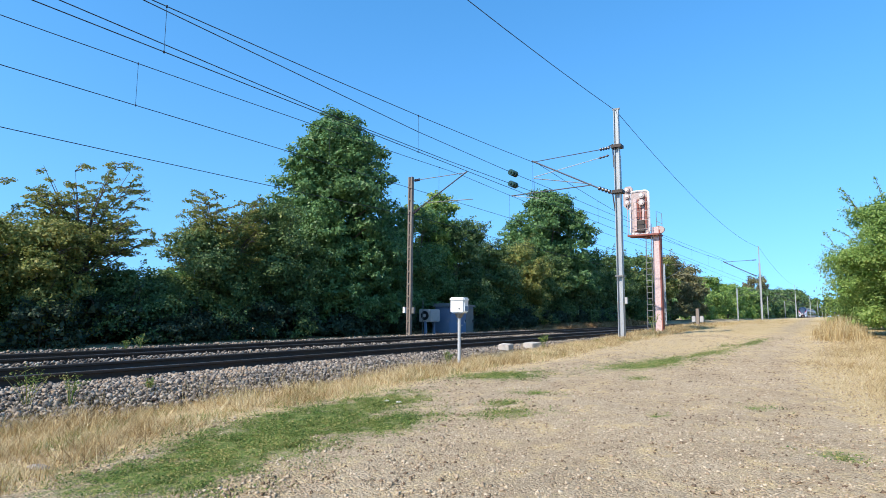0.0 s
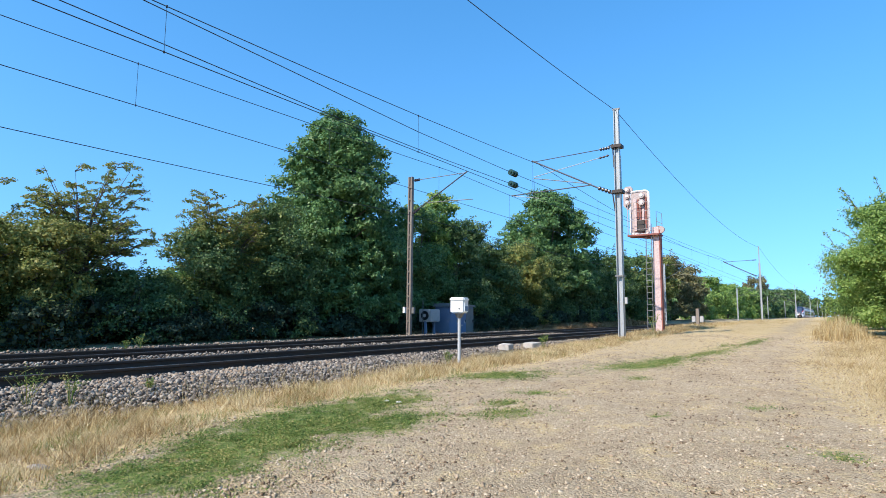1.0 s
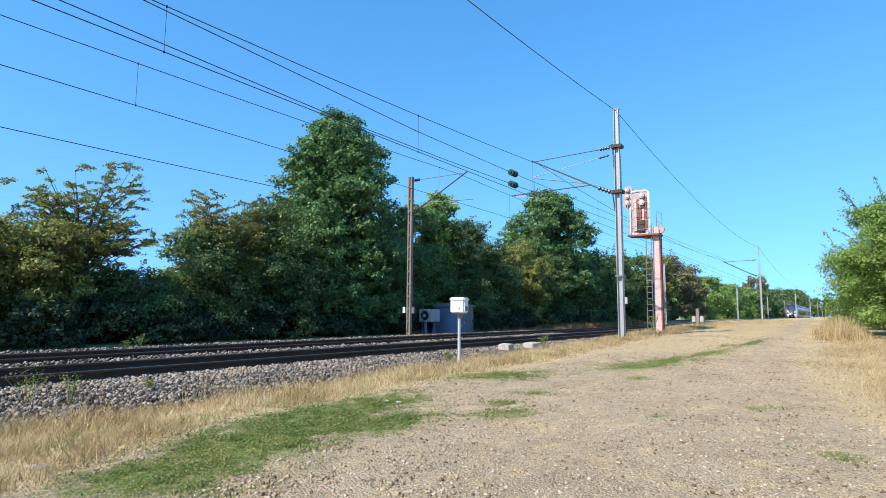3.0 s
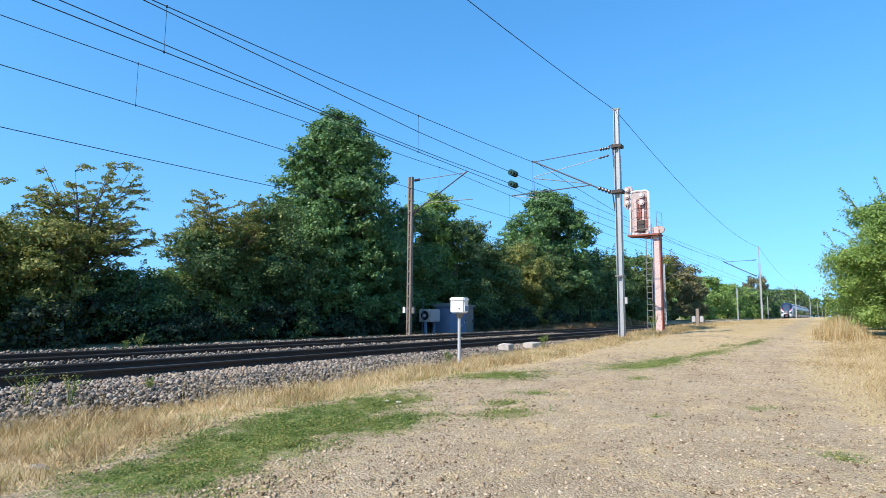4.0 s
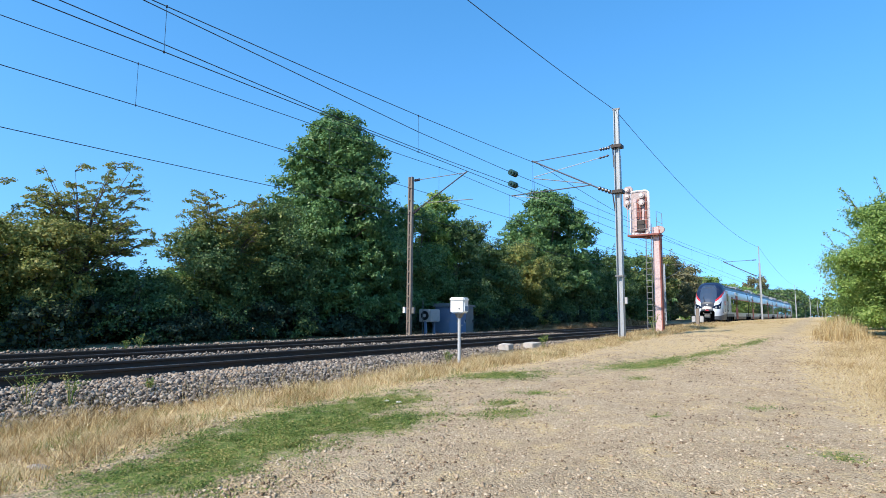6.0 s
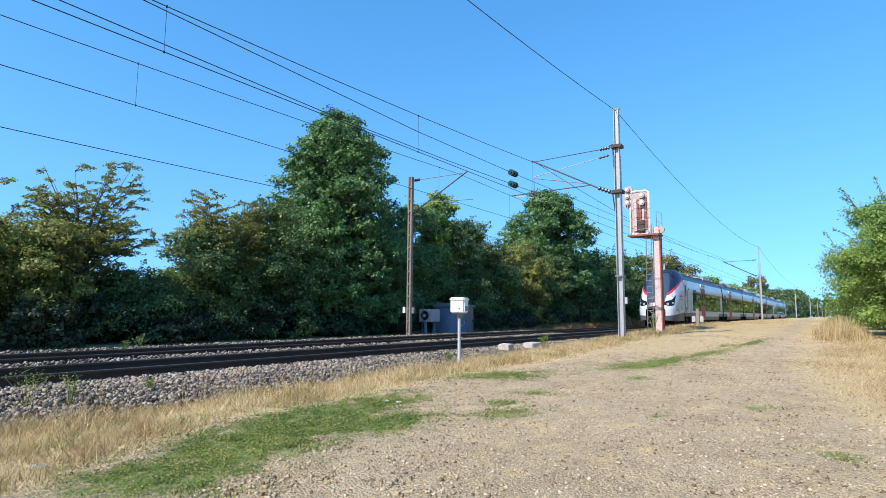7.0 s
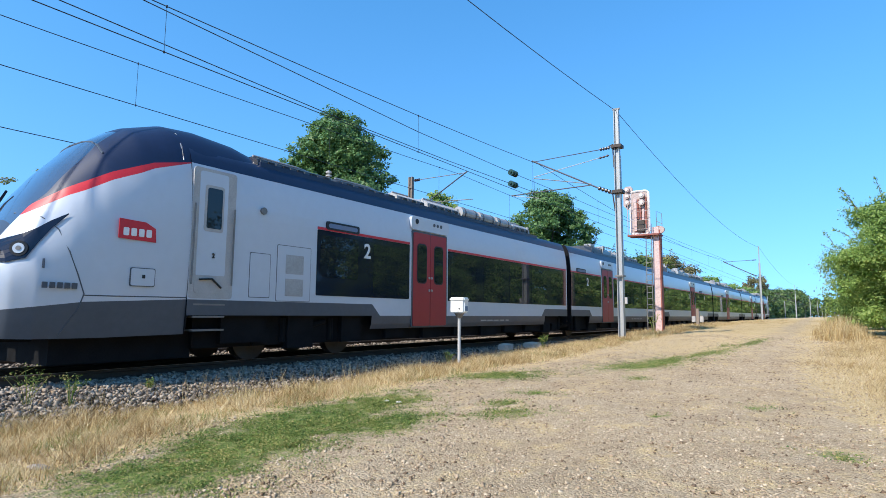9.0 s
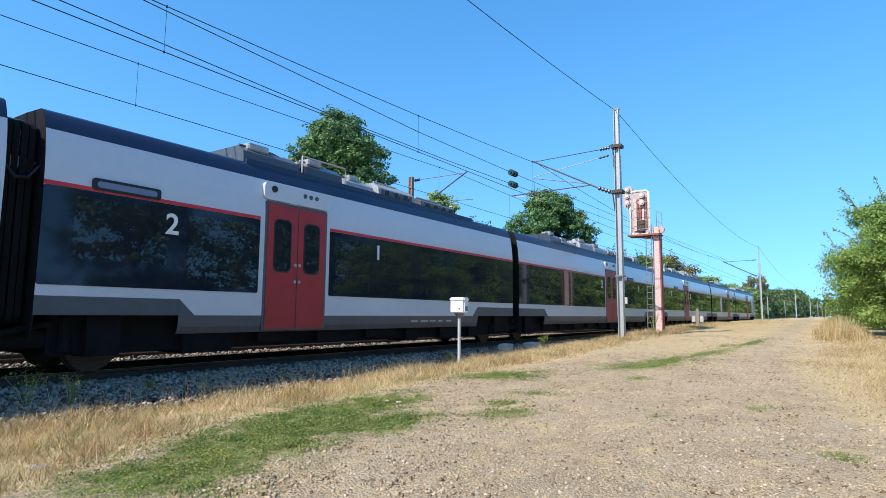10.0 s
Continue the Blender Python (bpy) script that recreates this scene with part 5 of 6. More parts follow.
def build_low_box():
    t = thing("marker_post", (-7.0, 37.8, float(ground_z(-7.0, 37.8))), "two pale boxes on a short brown post", "lineside post")
    bm = box(bmesh.new(), -0.09, 0.09, -0.09, 0.09, -0.2, 1.05, 0.01)
    part("post", bm, OLDSTEEL, t, "brown timber post")
    for s in (1, -1):
        bm = box(bmesh.new(), *sorted((s * 0.12, s * 0.33)), -0.1, 0.1, 0.22, 0.60, 0.03)
        part("box", bm, BEIGEBOX, t, "pale plastic box")


def slab(x, y, l, w, turn):
    bm = box(bmesh.new(), -w / 2, w / 2, -l / 2, l / 2, -0.1, 0.09, 0.02)
    ob = part("concrete_slab", bm, CONCRETE_PALE, None, "", False, pose(x, y, float(bed_z(x)) + 0.15, 2, 3, turn))
    tagged(ob, "pale concrete cable cover beside the track", "concrete slab", "covers beside the track")


CONCRETE_PALE = material("pale_concrete", (0.58, 0.50, 0.42), 0.9, vary=0.2, scale=4)
build_post_box()
build_cabinet()
build_low_box()
slab(-9.1, 17.1, 0.55, 0.36, 10)
slab(-9.0, 18.9, 0.6, 0.40, -5)


# ---- vegetation ----
def leaf_cloud(name, centers, normals, size, mat, parent, label):
    """Leaves as small folded diamonds."""
    n = len(centers)
    d = normals + RNG.normal(0, 0.55, (n, 3))
    d /= np.linalg.norm(d, axis=1, keepdims=True) + 1e-9
    a = np.cross(d, RNG.normal(0, 1, (n, 3)))
    a /= np.linalg.norm(a, axis=1, keepdims=True) + 1e-9
    b = np.cross(d, a)
    L, W = size[:, None] * RNG.uniform(0.8, 1.2, (n, 1)), size[:, None] * RNG.uniform(0.45, 0.7, (n, 1))
    v = np.stack((centers - a * L, centers + b * W + d * W * 0.25, centers + a * L, centers - b * W + d * W * 0.25), 1)
    f = np.arange(n * 4).reshape(n, 4)
    return link_mesh(name, mesh_np(name, v.reshape(-1, 3), f), mat, parent, label)


def clumps(lobes, count, size, per=24):
    """Leaves gathered in tufts on the skin of many lobes (x, y, z, rx, ry, rz), few of them inside another lobe."""
    n = max(40, count // per)
    area = lobes[:, 3] * lobes[:, 4] + lobes[:, 4] * lobes[:, 5] + lobes[:, 3] * lobes[:, 5]
    pick = RNG.choice(len(lobes), n * 2, p=area / area.sum())
    d = RNG.normal(0, 1, (n * 2, 3)) + (0, 0, 0.25)
    d /= np.linalg.norm(d, axis=1, keepdims=True)
    c = lobes[pick, :3] + d * lobes[pick, 3:6] * RNG.uniform(0.80, 1.12, (n * 2, 1))
    deep = np.full(n * 2, 9.0)
    for q in lobes:
        deep = np.minimum(deep, (((c - q[:3]) / q[3:6]) ** 2).sum(1))
    keep = np.flatnonzero((deep > 0.5) | (RNG.random(n * 2) < 0.12))[:n]
    c, d, pick = c[keep], d[keep], pick[keep]
    r = np.maximum(size * 1.5, lobes[pick, 3] * 0.20)[:, None, None]
    k = RNG.integers(int(per * 0.5), int(per * 1.5), len(c))
    live = np.arange(per * 2)[None] < k[:, None]
    p = c[:, None] + RNG.normal(0, 1, (len(c), per * 2, 3)) * r * (1, 1, 0.6)
    nrm = np.repeat((d * 0.8 + np.array((0, 0, 0.55)))[:, None], per * 2, 1) + RNG.normal(0, 0.12, p.shape)
    return p[live], nrm[live]


def core_points(lobes, count):
    """Leaves deep inside the lobes, which close the crown."""
    pick = RNG.integers(len(lobes), size=count)
    d = RNG.normal(0, 1, (count, 3))
    d /= np.linalg.norm(d, axis=1, keepdims=True)
    return lobes[pick, :3] + d * lobes[pick, 3:6] * RNG.uniform(0.2, 0.72, (count, 1)), d


def spray(bm, a, b, droop, leaves, spread):
    """A thin curved twig from a to b with leaves along its outer part; returns their places."""
    a, b = Vector(a), Vector(b)
    m = a.lerp(b, 0.55) + Vector((0, 0, droop))
    tube(bm, [a, m, b], [0.018, 0.011, 0.004], 4, False)
    q = RNG.uniform(0.25, 1.05, (leaves, 1))
    pa, pm, pb = (np.array(v[:]) for v in (a, m, b))
    return (1 - q) ** 2 * pa + 2 * q * (1 - q) * pm + q * q * pb + RNG.normal(0, spread, (leaves, 3)) * (1, 1, 0.6)


def plant(name, x, y, height, rx, ry, leaves, size, mat, label, category, group="", base=0.0, lobes=40, lobe=0.28, trunk=0.2, shape="round", twigs=6):
    """A tree or shrub: tapered trunk, limbs, and a crown of leaf clumps with gaps."""
    leaves = int(leaves * 0.62)
    gz = float(ground_z(x, y))
    t = thing(name, (x, y, gz), label, category, group)
    low = base * height
    H = height - low
    lob = []
    k = 0
    while len(lob) < lobes and k < lobes * 60:
        k += 1
        p = RNG.uniform(-1, 1, 3)
        w = 1.0
        if shape == "oak":
            w = np.interp(p[2], [-1, -0.1, 0.2, 0.5, 0.75, 1.0], [0.95, 0.98, 0.9, 0.74, 0.52, 0.22])
        elif shape == "hedge":
            w = np.interp(p[2], [-1, 0.3, 1.0], [1.0, 0.95, 0.55])
        else:
            w = math.sqrt(max(0.02, 1 - max(0, p[2]) ** 2)) * np.interp(p[2], [-1, -0.4, 1], [0.7, 1, 1])
        rr = math.hypot(p[0], p[1])
        if rr > 1 or rr < 0.25 and p[2] < -0.6:
            continue
        s = lobe * RNG.uniform(0.6, 1.25)
        k2 = max(0.0, 1 - s * 0.8)
        lob.append((p[0] * rx * w * k2, p[1] * ry * w * k2, low + H * (0.5 + 0.5 * p[2] * (1 - s * 0.45)) , s * min(rx, ry) * 1.1, s * min(rx, ry) * 1.1, s * min(rx, ry) * RNG.uniform(0.65, 0.9)))
    lob = np.array(lob)
    lob[:, 2] = np.minimum(lob[:, 2], height - lob[:, 5] * 0.9)
    # trunk and limbs
    bm = bmesh.new()
    tube(bm, [(0, 0, -0.3), (0.05 * rx, 0, height * 0.3), (-0.03 * rx, 0.05 * ry, height * 0.6), (0, 0, height * 0.85)], [trunk, trunk * 0.8, trunk * 0.45, trunk * 0.12], 8)
    order = RNG.choice(len(lob), min(len(lob), 16), replace=False)
    for i in order:
        c = lob[i, :3]
        h = max(0.15 * height, min(c[2] * 0.7, height * 0.6))
        mid = (c[0] * 0.45, c[1] * 0.45, h + (c[2] - h) * 0.6)
        tube(bm, [(0, 0, h * 0.8), mid, tuple(c)], [trunk * 0.4, trunk * 0.22, 0.015], 5, False)
    stem = part("trunk" if trunk > 0.05 else "stems", bm, BARK, t, "dark trunk and limbs", True)
    if trunk <= 0.05:
        tagged(stem, kind="stuff")
    tufts = []
    if twigs:
        bm = bmesh.new()
        high = np.argsort(lob[:, 2])[len(lob) // 3:]
        for _ in range(twigs):
            c = lob[RNG.choice(high), :3]
            out = Vector((c[0] / rx + RNG.normal(0, 0.25), c[1] / ry + RNG.normal(0, 0.25), 0.7)).normalized()
            L = RNG.uniform(0.6, 1.2) * (0.25 + lobe * min(rx, ry) * (0.9 if shape == "oak" else 1.5))
            tufts.append(spray(bm, c, Vector(c) + out * L, 0.12 * L, int(5 + 22 * L / (size * 12)), size * 1.0))
        tagged(part("twigwork", bm, BARK, t, "thin leafy twigs"), kind="stuff")
    pts, nrm = clumps(lob, leaves, size)
    if tufts:
        q = np.concatenate(tufts)
        pts, nrm = np.concatenate((pts, q)), np.concatenate((nrm, RNG.normal(0, 0.5, q.shape) + (0, 0, 0.8)))
    sizes = RNG.uniform(0.7, 1.25, len(pts)) * size
    if shape == "oak":
        fill = lob.copy()
        fill[:, :2] *= 0.6
        fill[:, 3:] = min(rx, ry) * 0.22
        q, m = core_points(np.concatenate((lob, fill)), leaves // 3)
    else:
        q, m = core_points(lob, leaves // 6)
    pts, nrm, sizes = np.concatenate((pts, q)), np.concatenate((nrm, m)), np.concatenate((sizes, RNG.uniform(1.4, 2.2, len(q)) * size))
    keep = pts[:, 2] > -0.05
    leaf_cloud("crown", pts[keep], nrm[keep], sizes[keep], mat, t, "leafy crown with gaps")
    return t


def open_tree(name, x, y, height, rx, ry, limbs, size, mat, label, lean=0.0):
    """A thin tree with limbs that fan out upwards and leafy twigs along them, open to the sky."""
    gz = float(ground_z(x, y))
    t = thing(name, (x, y, gz), label, "tree")
    stem, fine, leaves = bmesh.new(), bmesh.new(), []
    tube(stem, [(0, 0, -0.3), (0.05, 0.08, height * 0.2), (0.0, -0.05, height * 0.45)], [0.09, 0.075, 0.04], 8)
    for k in range(limbs):
        a = 2.4 * k + RNG.uniform(-0.4, 0.4)
        up = RNG.uniform(0.45, 1.0)
        reach = math.sqrt(max(0.05, 1 - (up - 0.35) ** 2 * 1.7)) * RNG.uniform(0.7, 1.05)
        e = Vector((math.cos(a) * rx * reach, math.sin(a) * ry * reach + lean * up, height * up))
        b = Vector((0, 0, height * RNG.uniform(0.15, 0.4)))
        m = Vector((e.x * 0.42, e.y * 0.42, b.z + (e.z - b.z) * 0.62))
        tube(stem, [b, m, e], [0.035, 0.022, 0.006], 5, False)
        for _ in range(13):
            q = RNG.uniform(0.3, 1.0)
            c = (1 - q) ** 2 * b + 2 * q * (1 - q) * m + q * q * e
            g = RNG.uniform(0, 2 * math.pi)
            L = RNG.uniform(0.35, 0.95) * (1.25 - 0.5 * q) * height / 6
            f = c + Vector((math.cos(g) * L, math.sin(g) * L, RNG.uniform(-0.05, 0.5) * L))
            leaves.append(spray(fine, c, f, 0.10 * L, int(62 * L) + 12, size * 1.1))
    part("trunk", stem, BARK, t, "slim grey-brown trunk and fanned limbs", True)
    tagged(part("twigwork", fine, BARK, t, "thin leafy twigs"), kind="stuff")
    p = np.concatenate(leaves)
    leaf_cloud("crown", p, np.tile((0.0, 0.0, 0.9), (len(p), 1)), RNG.uniform(0.7, 1.25, len(p)) * size, mat, t, "sparse yellowing leaves")
    return t


HEDGE_LABEL = "dense dark green hedge shrub in shade along the track"
G = "shrubs of the long hedge"
# the two tall oaks
plant("oak_tree", -21.6, 21.8, 11.6, 4.1, 4.0, 115000, 0.08, LEAF_DARK, "tall dense dark green oak above the hedge", "tree", base=0.03, lobes=420, lobe=0.135, trunk=0.3, shape="oak", twigs=6)
plant("oak_tree", -21.8, 50.0, 12.3, 4.8, 6.8, 80000, 0.105, LEAF_DARK, "broad dark green oak behind the hedge", "tree", base=0.22, lobes=320, lobe=0.14, trunk=0.3, shape="oak", twigs=6)
# thin hawthorns with yellowing tops
open_tree("hawthorn_tree", -20.8, 9.0, 6.2, 2.2, 2.2, 36, 0.05, LEAF_YELLOW, "thin hawthorn with yellowing leaves and open twigs", 0.25)
open_tree("hawthorn_tree", -20.8, 14.1, 6.2, 2.0, 2.4, 38, 0.055, LEAF_YELLOW, "leafy hawthorn with a yellowish uneven top", 0.5)
open_tree("hawthorn_tree", -21.0, 5.6, 4.9, 1.8, 2.2, 18, 0.05, LEAF_YELLOW, "low thin hawthorn with open twigs")
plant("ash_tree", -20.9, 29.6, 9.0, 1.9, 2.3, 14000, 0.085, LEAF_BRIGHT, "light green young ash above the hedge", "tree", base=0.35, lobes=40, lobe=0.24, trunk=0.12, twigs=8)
# hedge row: y, height, half depth, half length, leaf count and size
for _y, _h, _rx, _ry, _n, _s, _m in (
        (0.6, 3.8, 1.7, 2.4, 16000, 0.06, LEAF_MID), (4.2, 3.5, 1.7, 2.4, 30000, 0.06, LEAF_MID), (7.7, 3.9, 1.7, 2.1, 34000, 0.06, LEAF_YELLOW), (10.7, 2.4, 1.6, 1.9, 22000, 0.06, LEAF_MID), (13.4, 4.3, 1.7, 2.3, 32000, 0.06, LEAF_MID),
        (16.6, 5.7, 1.8, 2.6, 34000, 0.065, LEAF_MID), (20.2, 5.2, 1.8, 2.9, 32000, 0.07, LEAF_DARK), (24.4, 6.6, 1.9, 2.9, 32000, 0.075, LEAF_DARK), (27.8, 7.7, 2.0, 2.9, 30000, 0.08, LEAF_DARK), (31.8, 7.3, 2.0, 3.0, 28000, 0.085, LEAF_MID),
        (36.0, 6.3, 2.0, 3.2, 26000, 0.09, LEAF_MID), (40.5, 6.6, 2.1, 3.4, 24000, 0.095, LEAF_YELLOW), (45.5, 6.0, 2.2, 3.7, 22000, 0.10, LEAF_MID), (51, 6.5, 2.3, 4.2, 22000, 0.11, LEAF_MID), (57, 7.0, 2.4, 4.6, 20000, 0.12, LEAF_MID),
        (64, 7.4, 2.5, 5.2, 18000, 0.13, LEAF_MID), (72, 7.9, 2.6, 5.6, 17000, 0.15, LEAF_MID), (81, 8.8, 2.8, 6.2, 16000, 0.165, LEAF_YELLOW), (91, 9.7, 3.0, 6.6, 13000, 0.18, LEAF_DRY), (101, 8.8, 3.0, 7.0, 13000, 0.2, LEAF_DRY)):
    plant("hedge_shrub", -20.7, _y, _h, _rx + 0.6, _ry, int(_n * 1.35), _s * 0.88, _m, HEDGE_LABEL if _m in (LEAF_MID, LEAF_DARK) else "hedge shrub with yellowish and dry leaves", "shrub", G, base=0.0, lobes=60, lobe=0.27, trunk=0.08, shape="hedge", twigs=10)
    plant("thicket_shrub", -23.6, _y + 1.4, min(_h * 0.8, 2.2 if 9 < _y < 12 else 9), _rx + 0.6, _ry, _n // 6, _s * 2.2, LEAF_DARK, "dark undergrowth shrub behind the hedge", "shrub", "undergrowth behind the hedge", base=0.0, lobes=40, lobe=0.34, trunk=0.08, shape="hedge", twigs=0)
# low growth closing the hedge foot, with shade painted into its leaves
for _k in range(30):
    plant("bramble", -19.2 - 0.5 * (_k % 2), -1 + 2.1 * _k, 1.2 + 0.3 * math.sin(_k * 1.7), 1.0, 1.5, 4200, 0.05 + 0.0018 * _k, LEAF_SHADE, "low bramble at the hedge foot, leaves darkened to look shaded", "bramble", "brambles at the hedge foot", lobes=26, lobe=0.4, trunk=0.03, shape="hedge", twigs=4)
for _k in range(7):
    plant("bramble", -18.9 - 0.3 * (_k % 2), 28.5 + 1.7 * _k, 0.9 + 0.2 * math.sin(_k * 2.3), 0.8, 1.2, 3600, 0.09, LEAF_SHADE, "low bramble at the hedge foot, leaves darkened to look shaded", "bramble", "brambles at the hedge foot", lobes=26, lobe=0.4, trunk=0.03, shape="hedge", twigs=4)
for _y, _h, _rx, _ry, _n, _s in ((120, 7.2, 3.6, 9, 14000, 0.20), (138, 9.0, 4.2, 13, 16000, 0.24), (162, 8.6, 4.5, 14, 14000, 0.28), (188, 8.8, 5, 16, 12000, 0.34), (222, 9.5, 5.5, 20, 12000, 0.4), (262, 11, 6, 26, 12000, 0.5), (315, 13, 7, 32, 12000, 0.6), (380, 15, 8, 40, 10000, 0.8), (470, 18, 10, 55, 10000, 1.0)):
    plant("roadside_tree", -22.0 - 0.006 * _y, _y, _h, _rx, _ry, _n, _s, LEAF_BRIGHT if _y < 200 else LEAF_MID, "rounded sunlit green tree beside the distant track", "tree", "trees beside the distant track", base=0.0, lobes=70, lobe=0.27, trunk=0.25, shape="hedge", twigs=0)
plant("bare_tree", -24.0, 236, 14.5, 5, 12, 6000, 0.3, LEAF_DRY, "half-bare greyish tree rising above the hedge", "tree", base=0.4, lobes=40, lobe=0.2, trunk=0.3, twigs=70)
# shrubs on the side of the path
for _x, _y, _h, _rx, _ry, _n, _s in ((2.3, 29.0, 5.6, 3.0, 2.8, 110000, 0.046), (3.9, 25.4, 4.6, 2.0, 2.2, 26000, 0.05), (3.2, 36.5, 5.6, 3.0, 3.2, 40000, 0.065), (6.2, 30, 5.4, 2.4, 2.8, 16000, 0.09), (4.0, 44, 5.0, 3.4, 4.4, 20000, 0.11), (4.4, 56, 4.7, 3.6, 6, 16000, 0.14), (4.6, 72, 5.2, 3.6, 8, 14000, 0.18), (5, 95, 5.8, 3.8, 12, 12000, 0.24), (5.5, 130, 7.0, 4.2, 18, 12000, 0.34), (6.0, 180, 8.5, 5, 26, 10000, 0.5)):
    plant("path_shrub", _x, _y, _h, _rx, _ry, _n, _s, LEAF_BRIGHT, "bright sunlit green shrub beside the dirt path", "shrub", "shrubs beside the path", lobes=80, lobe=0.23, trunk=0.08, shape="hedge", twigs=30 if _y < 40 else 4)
# the same hedge goes on behind the viewer and shows in the train's windows
for _y in range(-24, 92, 8):
    plant("path_tree", 12.5 + 1.5 * math.sin(_y), _y, 9.0 + 1.6 * math.sin(_y * 0.7), 3.4, 5.6, 14000, 0.12, LEAF_MID, "green tree in the hedge beside the dirt path", "tree", "trees beside the path", lobes=50, lobe=0.32, trunk=0.15, shape="hedge", twigs=0)
# far woods that close the view along the line
for _x, _y, _h, _rx in ((-75, 760, 20, 45), (-5, 820, 21, 45), (60, 780, 20, 45), (130, 760, 22, 50), (-160, 740, 22, 55), (-270, 700, 24, 65), (210, 700, 22, 50)):
    plant("far_wood", _x, _y, _h, _rx, 22, 5000, 1.5, LEAF_MID, "distant dark green wood on the horizon", "wood", "distant woods", lobes=60, lobe=0.34, trunk=0.5, shape="hedge", twigs=0)


def grass(name, x, y, h, mat, label, width=0.0030, lean=0.7, kind="stuff", category="grass"):
    """Many single blades in one mesh."""
    n = len(x)
    z = np.where(x < -8.3, np.maximum(ground_z(x, y), bed_z(x) - 0.02), ground_z(x, y))
    a = RNG.uniform(0, 2 * math.pi, n)
    w = width * RNG.uniform(0.7, 1.4, n) * (1 + y / 14)
    dx, dy = np.cos(a) * w, np.sin(a) * w
    lx, ly = RNG.normal(0, lean, n) * h, RNG.normal(0, lean, n) * h
    base = np.stack((x, y, z - 0.02), -1)
    side = np.stack((dx, dy, 0 * x), -1)
    v = np.stack((base - side, base + side, base + np.stack((lx, ly, h), -1)), 1)
    ob = link_mesh(name, mesh_np(name, v.reshape(-1, 3), np.arange(3 * n).reshape(n, 3)), mat)
    return tagged(ob, label, category, kind=kind)


def scatter(n, x0, x1, y0, y1, weight, power=1.0):
    x, y = RNG.uniform(x0, x1, n), y0 + (y1 - y0) * RNG.random(n) ** power
    k = RNG.random(n) < weight(x, y)
    return x[k], y[k]


def clumped(x, y, scale):
    v = np.sin(x * 3.1 * scale + 1.3 * np.sin(y * 2.3 * scale)) * np.sin(y * 2.7 * scale + 1.7 * np.sin(x * 1.9 * scale))
    return 0.5 + 0.5 * v


def build_grass():
    # long straw along the ballast
    x, y = scatter(700000, -8.9, -5.0, 1.5, 46, lambda a, b: step(0.35, -0.5, a - np.interp(b, [0, 2, 4.5, 8, 11, 14, 20, 31], [-5.0, -5.5, -6.5, -6.7, -6.8, -6.3, -6.3, -6.0])) * step(-9.0, -8.2, a) * (0.06 + 0.5 * clumped(a, b, 1.0) * (0.3 + 0.7 * clumped(a, b, 2.9))), 1.7)
    h = RNG.uniform(0.04, 0.25, len(x)) * (0.4 + 0.8 * clumped(x, y, 0.7))
    grass("dry_grass", x, y, h, DRYGRASS, "long straw-coloured dry grass along the ballast")
    x, y = scatter(120000, -8.7, -5.2, 1.5, 40, lambda a, b: step(0.3, -0.5, a - np.interp(b, [0, 2, 4.5, 8, 11, 14, 20, 31], [-5.0, -5.5, -6.5, -6.7, -6.8, -6.3, -6.3, -6.0])) * (clumped(a + 3, b, 0.8) > 0.6) * 0.45, 1.6)
    grass("mixed_grass", x, y, RNG.uniform(0.03, 0.13, len(x)), GREENGRASS, "green blades among the dry grass", 0.003, 0.7)
    x, y = scatter(2600, -8.75, -8.0, 2.5, 32, lambda a, b: 0.3 + 0.7 * clumped(a, b, 1.3), 1.3)
    grass("seeding_grass", x, y, RNG.uniform(0.2, 0.42, len(x)), DRYGRASS, "tall thin seeding grass at the edge of the ballast", 0.0024, 0.3)
    x, y = scatter(60000, -19.6, -17.3, 24, 66, lambda a, b: step(36, 42, b) * 0.8 + 0.10, 1.0)
    grass("bank_straw", x, y, RNG.uniform(0.12, 0.50, len(x)) * (0.5 + 0.7 * clumped(x, y, 1.1)), BROWNGRASS, "dry brown grass on the bank beyond the tracks", 0.0035, 0.6)
    x, y = scatter(200000, -7.6, 3.5, 9, 80, lambda a, b: straw_weight(a, b) * 0.9, 1.6)
    grass("short_dry_grass", x, y, RNG.uniform(0.015, 0.06, len(x)), DRYGRASS, "short straw stubble over the verge", 0.0022, 1.2)
    x, y = scatter(170000, -1.2, 4.0, 4, 26, lambda a, b: step(0.0, 1.6, a - np.interp(b, [0, 8, 11, 16, 26], [2.0, 0.4, -0.3, -1.1, -0.6])) * (0.2 + 0.8 * clumped(a, b, 1.6)), 1.2)
    grass("verge_straw", x, y, RNG.uniform(0.03, 0.17, len(x)), DRYGRASS, "sparse straw tufts at the edge of the path", 0.0018, 0.9)
    x, y = scatter(26000, -1.2, 1.9, 25.5, 32, lambda a, b: np.exp(-((a - 0.1) / 0.6) ** 2) * (0.25 + 0.75 * clumped(a, b, 2.4)), 1.0)
    grass("tall_dry_grass", x, y, RNG.uniform(0.25, 1.05, len(x)) * np.exp(-((x - 0.1) / 0.9) ** 2), DRYGRASS, "tall pale dry grass in front of the shrub", 0.0026, 0.22)
    xs, ys = [], []
    for cx, cy, a, b, turn in PATCHES:
        k = int(a * b * math.pi * (5200 if cy < 8 else 2600 if cy < 12 else 1100) * (1.0 if a > 0.5 else 0.5))
        u, v = RNG.normal(0, 0.52, k) * a, RNG.normal(0, 0.52, k) * b
        c, q = math.cos(radians(turn)), math.sin(radians(turn))
        xs.append(cx + u * c - v * q)
        ys.append(cy + u * q + v * c)
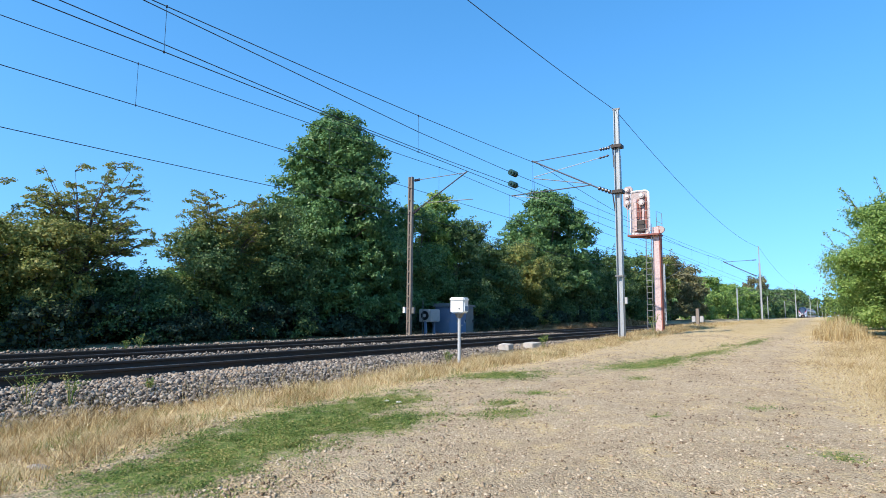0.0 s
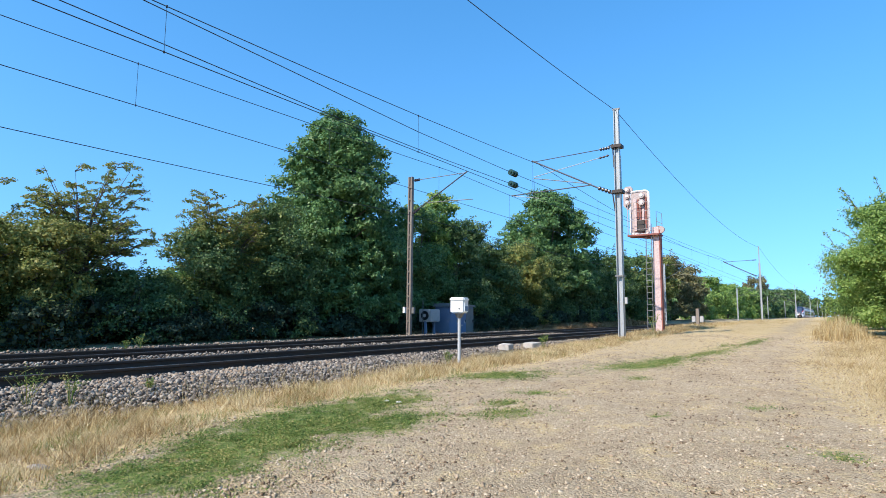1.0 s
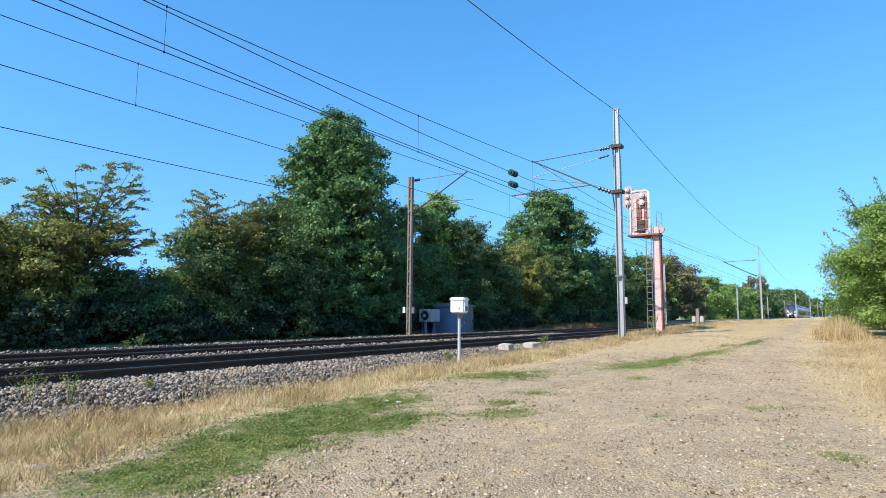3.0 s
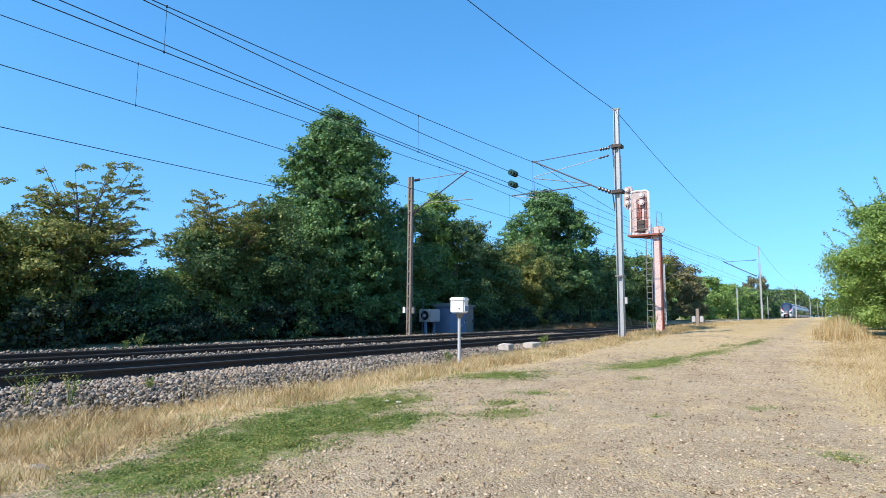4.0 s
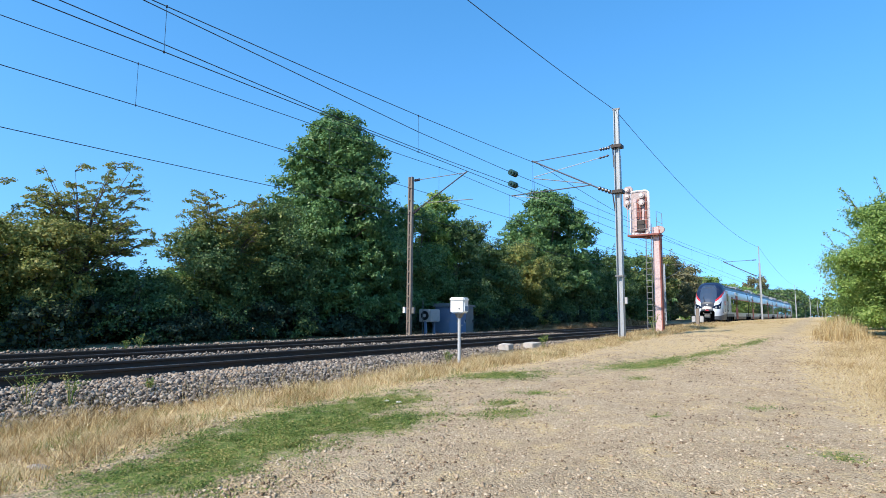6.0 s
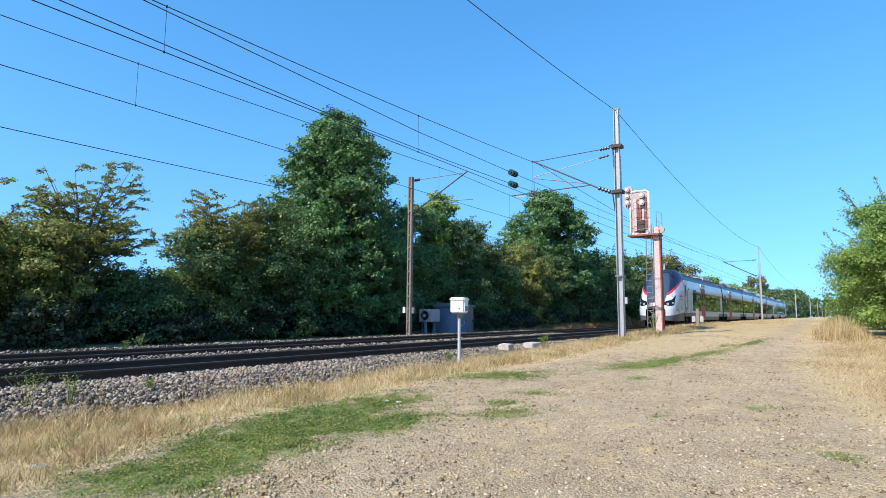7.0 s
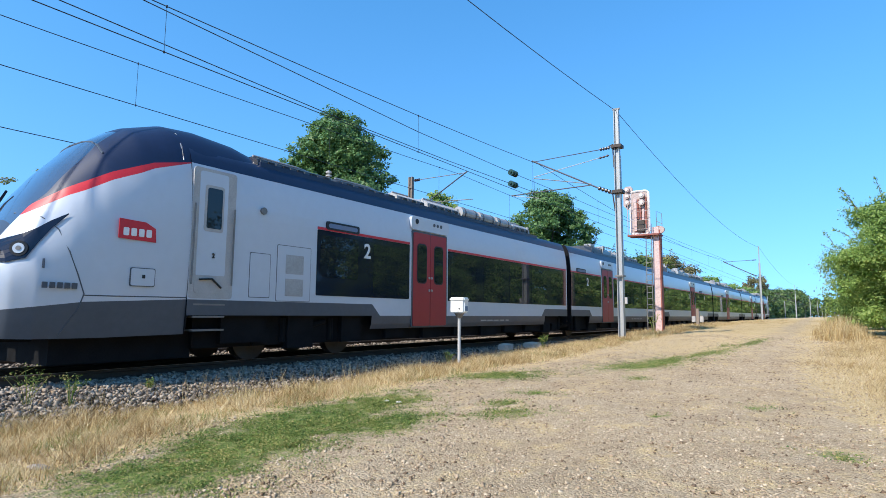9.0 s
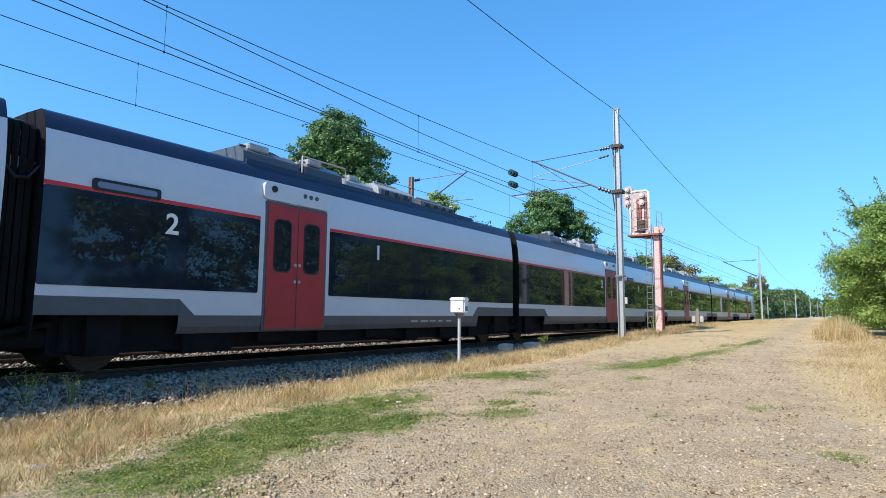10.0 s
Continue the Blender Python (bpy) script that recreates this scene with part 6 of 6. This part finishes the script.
    x, y = np.concatenate(xs), np.concatenate(ys)
    keep = RNG.random(len(x)) < 0.12 + 0.75 * np.clip((0.55 * clumped(x, y, 2.2) + 0.45 * clumped(x + 5, y, 5.3) - 0.38) / 0.2, 0, 1)
    x, y = x[keep], y[keep]
    grass("green_grass", x, y, RNG.uniform(0.015, 0.06, len(x)), GREENGRASS, "low green grass patches on the path", 0.004, 0.9)
    k = RNG.random(len(x)) < 0.5
    p = np.stack((x[k], y[k], ground_z(x[k], y[k]) + RNG.uniform(0.01, 0.03, k.sum())), -1) + RNG.normal(0, 0.02, (k.sum(), 3)) * (1, 1, 0.2)
    ob = leaf_cloud("clover", p, np.tile((0.0, 0.0, 1.6), (len(p), 1)), RNG.uniform(0.006, 0.014, len(p)) * (1 + p[:, 1] / 20), GREENGRASS, None, "small clover leaves among the green grass")
    tagged(ob, "small clover leaves among the green grass", "clover", kind="stuff")
    n = 52000
    x, y = RNG.uniform(-6.6, 3.0, n), 2.6 + 15 * RNG.random(n) ** 1.8
    k = (green_weight(x, y) < 0.45) & (RNG.random(n) < 0.35 + 0.65 * clumped(x, y, 0.8)) & (RNG.random(n) > straw_weight(x, y) * 0.85)
    x, y = x[k], y[k]
    ob = stones("path_pebbles", np.stack((x, y, ground_z(x, y) + 0.002), -1), 0.006 + 0.016 * RNG.random(len(x)) ** 2.6, PEBBLE, 0.75)
    tagged(ob, "small pale pebbles strewn over the path", "pebbles", kind="stuff")
    n = 56000
    x, y = RNG.uniform(-6.8, 3.4, n), 1.8 + 26 * RNG.random(n) ** 1.7
    k = green_weight(x, y) < 0.55
    x, y = x[k], y[k]
    n = len(x)
    c = np.stack((x, y, ground_z(x, y)), -1)
    r = RNG.uniform(0.003, 0.010, n)[:, None] * (1 + y[:, None] / 14)
    a = RNG.uniform(0, 2 * math.pi, n)
    tri = [np.stack((np.cos(a + q), np.sin(a + q), 0 * a), -1) * r * RNG.uniform(0.6, 1.5, (n, 1)) for q in (0, 2.1, 4.2)]
    tip = np.stack((0 * a, 0 * a, 0 * a + 1), -1) * r * RNG.uniform(0.5, 1.3, (n, 1))
    v = np.stack((c + tri[0], c + tri[1], c + tri[2], c + tip), 1)
    f = (np.array([[0, 1, 3], [1, 2, 3], [2, 0, 3]])[None] + (np.arange(n) * 4)[:, None, None]).reshape(-1, 3)
    ob = link_mesh("path_grit", mesh_np("path_grit", v.reshape(-1, 3), f), PEBBLE)
    tagged(ob, "fine stone grit and crumbs over the path", "grit", kind="stuff")
    n = 40000
    x, y = RNG.uniform(-6.8, 3.0, n), 1.8 + 20 * RNG.random(n) ** 1.5
    grass("straw_litter", x, y, RNG.uniform(0.004, 0.02, n), DRYGRASS, "scattered bits of straw lying on the path", 0.0016, 2.6)


build_ballast_stones()
build_grass()


def loose_stone(x, y, size, tall, mat, label):
    bm = bmesh.new()
    bmesh.ops.create_icosphere(bm, subdivisions=2, radius=1.0)
    for v in bm.verts:
        k = 1 + 0.25 * noise.noise(v.co * 1.7 + Vector((x, y, 0)))
        v.co = Vector((v.co.x * size * k, v.co.y * size * 0.6 * k, max(-0.4, v.co.z) * tall * k))
    ob = part("loose_stone", bm, mat, None, "", False, pose(x, y, float(ground_z(x, y)) + tall * 0.25, 0, 8, 40))
    tagged(ob, label, "stone", "loose stones beside the path")


STONEGREY = material("grey_stone", (0.33, 0.29, 0.25), 0.9, vary=0.3, scale=9, bump=0.5)
STONEPALE = material("pale_stone", (0.70, 0.66, 0.58), 0.9, vary=0.2, scale=12)
loose_stone(-5.95, 2.38, 0.10, 0.03, STONEGREY, "flat grey stone lying in the dry grass")
loose_stone(-5.75, 6.95, 0.045, 0.03, STONEPALE, "small pale stone in the green grass")
loose_stone(-5.55, 7.0, 0.05, 0.03, STONEPALE, "small pale stone in the green grass")
loose_stone(-8.2, 3.2, 0.06, 0.05, STONEPALE, "small pale stone at the foot of the ballast")


def weed(x, y, h, label, n=26, mat=GREENGRASS):
    z = float(bed_z(x)) if x < -8.3 else float(ground_z(x, y))
    t = thing("weed", (x, y, z), label, "weed", "weeds in the ballast")
    bm = bmesh.new()
    tips = []
    for k in range(9):
        a = k * 2.4
        sp, hh = RNG.uniform(0.15, 0.42) * h, h * RNG.uniform(0.6, 1.0)
        e = Vector((sp * math.cos(a), sp * math.sin(a), hh))
        m = Vector((0.4 * e.x, 0.4 * e.y, hh * 0.55))
        tube(bm, [(0, 0, -0.03), m, e], [0.005, 0.004, 0.0015], 4, False)
        tips += [m.lerp(e, q) for q in (0.2, 0.5, 0.8, 1.0)]
        for q in (0.3, 0.6):
            c = m.lerp(e, q)
            f = c + Vector((RNG.normal(0, 0.07) * h * 2, RNG.normal(0, 0.07) * h * 2, 0.13 * h))
            tube(bm, [c, f], [0.003, 0.001], 3, False)
            tips.append(f)
    tagged(part("stemwork", bm, mat, t, "thin green stems"), kind="stuff")
    p = np.array([tuple(q) for q in tips for _ in range(3)]) + RNG.normal(0, 0.02 * h + 0.006, (len(tips) * 3, 3))
    leaf_cloud("leaves", p, RNG.normal(0, 1, p.shape), np.full(len(p), 0.007 + 0.0003 * n), mat, t, "small narrow leaves")


weed(-8.75, 3.3, 0.60, "spindly green weed growing in the ballast")
weed(-8.6, 3.75, 0.5, "spindly green weed growing in the ballast")
weed(-8.9, 5.0, 0.22, "small green weed among the stones")
weed(-15.9, 8.6, 0.5, "tall green weed at the foot of the hedge")
weed(-15.9, 8.2, 0.35, "tall green weed at the foot of the hedge")
weed(-8.4, 12.6, 0.4, "green weed beside the post", 40)
weed(-7.9, 17.4, 0.5, "bushy green weed in the dry grass", 60)
weed(-7.0, 27.4, 0.9, "tall seeding weed at the foot of the signal", 60)


# ---- movement ----
def motions():
    at = lambda s: Matrix.Translation((T1, s, RAIL))
    rows = [(0.0, 258.6), (1.0, 237.4), (2.5, 205.6), (4.0, 174.0), (4.5, 163.4), (4.8, 157.1), (4.9, 155.0), (4.9334, 154.3), (4.9667, 83.8)]
    rows += [(t, 3.0 + 20.12 * (9.0 - t)) for t in (5.0, 5.2, 5.5, 6.0, 7.0, 8.0, 9.0, 9.5, 10.0)]
    walk(TRAIN, [(t, at(s)) for t, s in rows])


motions()
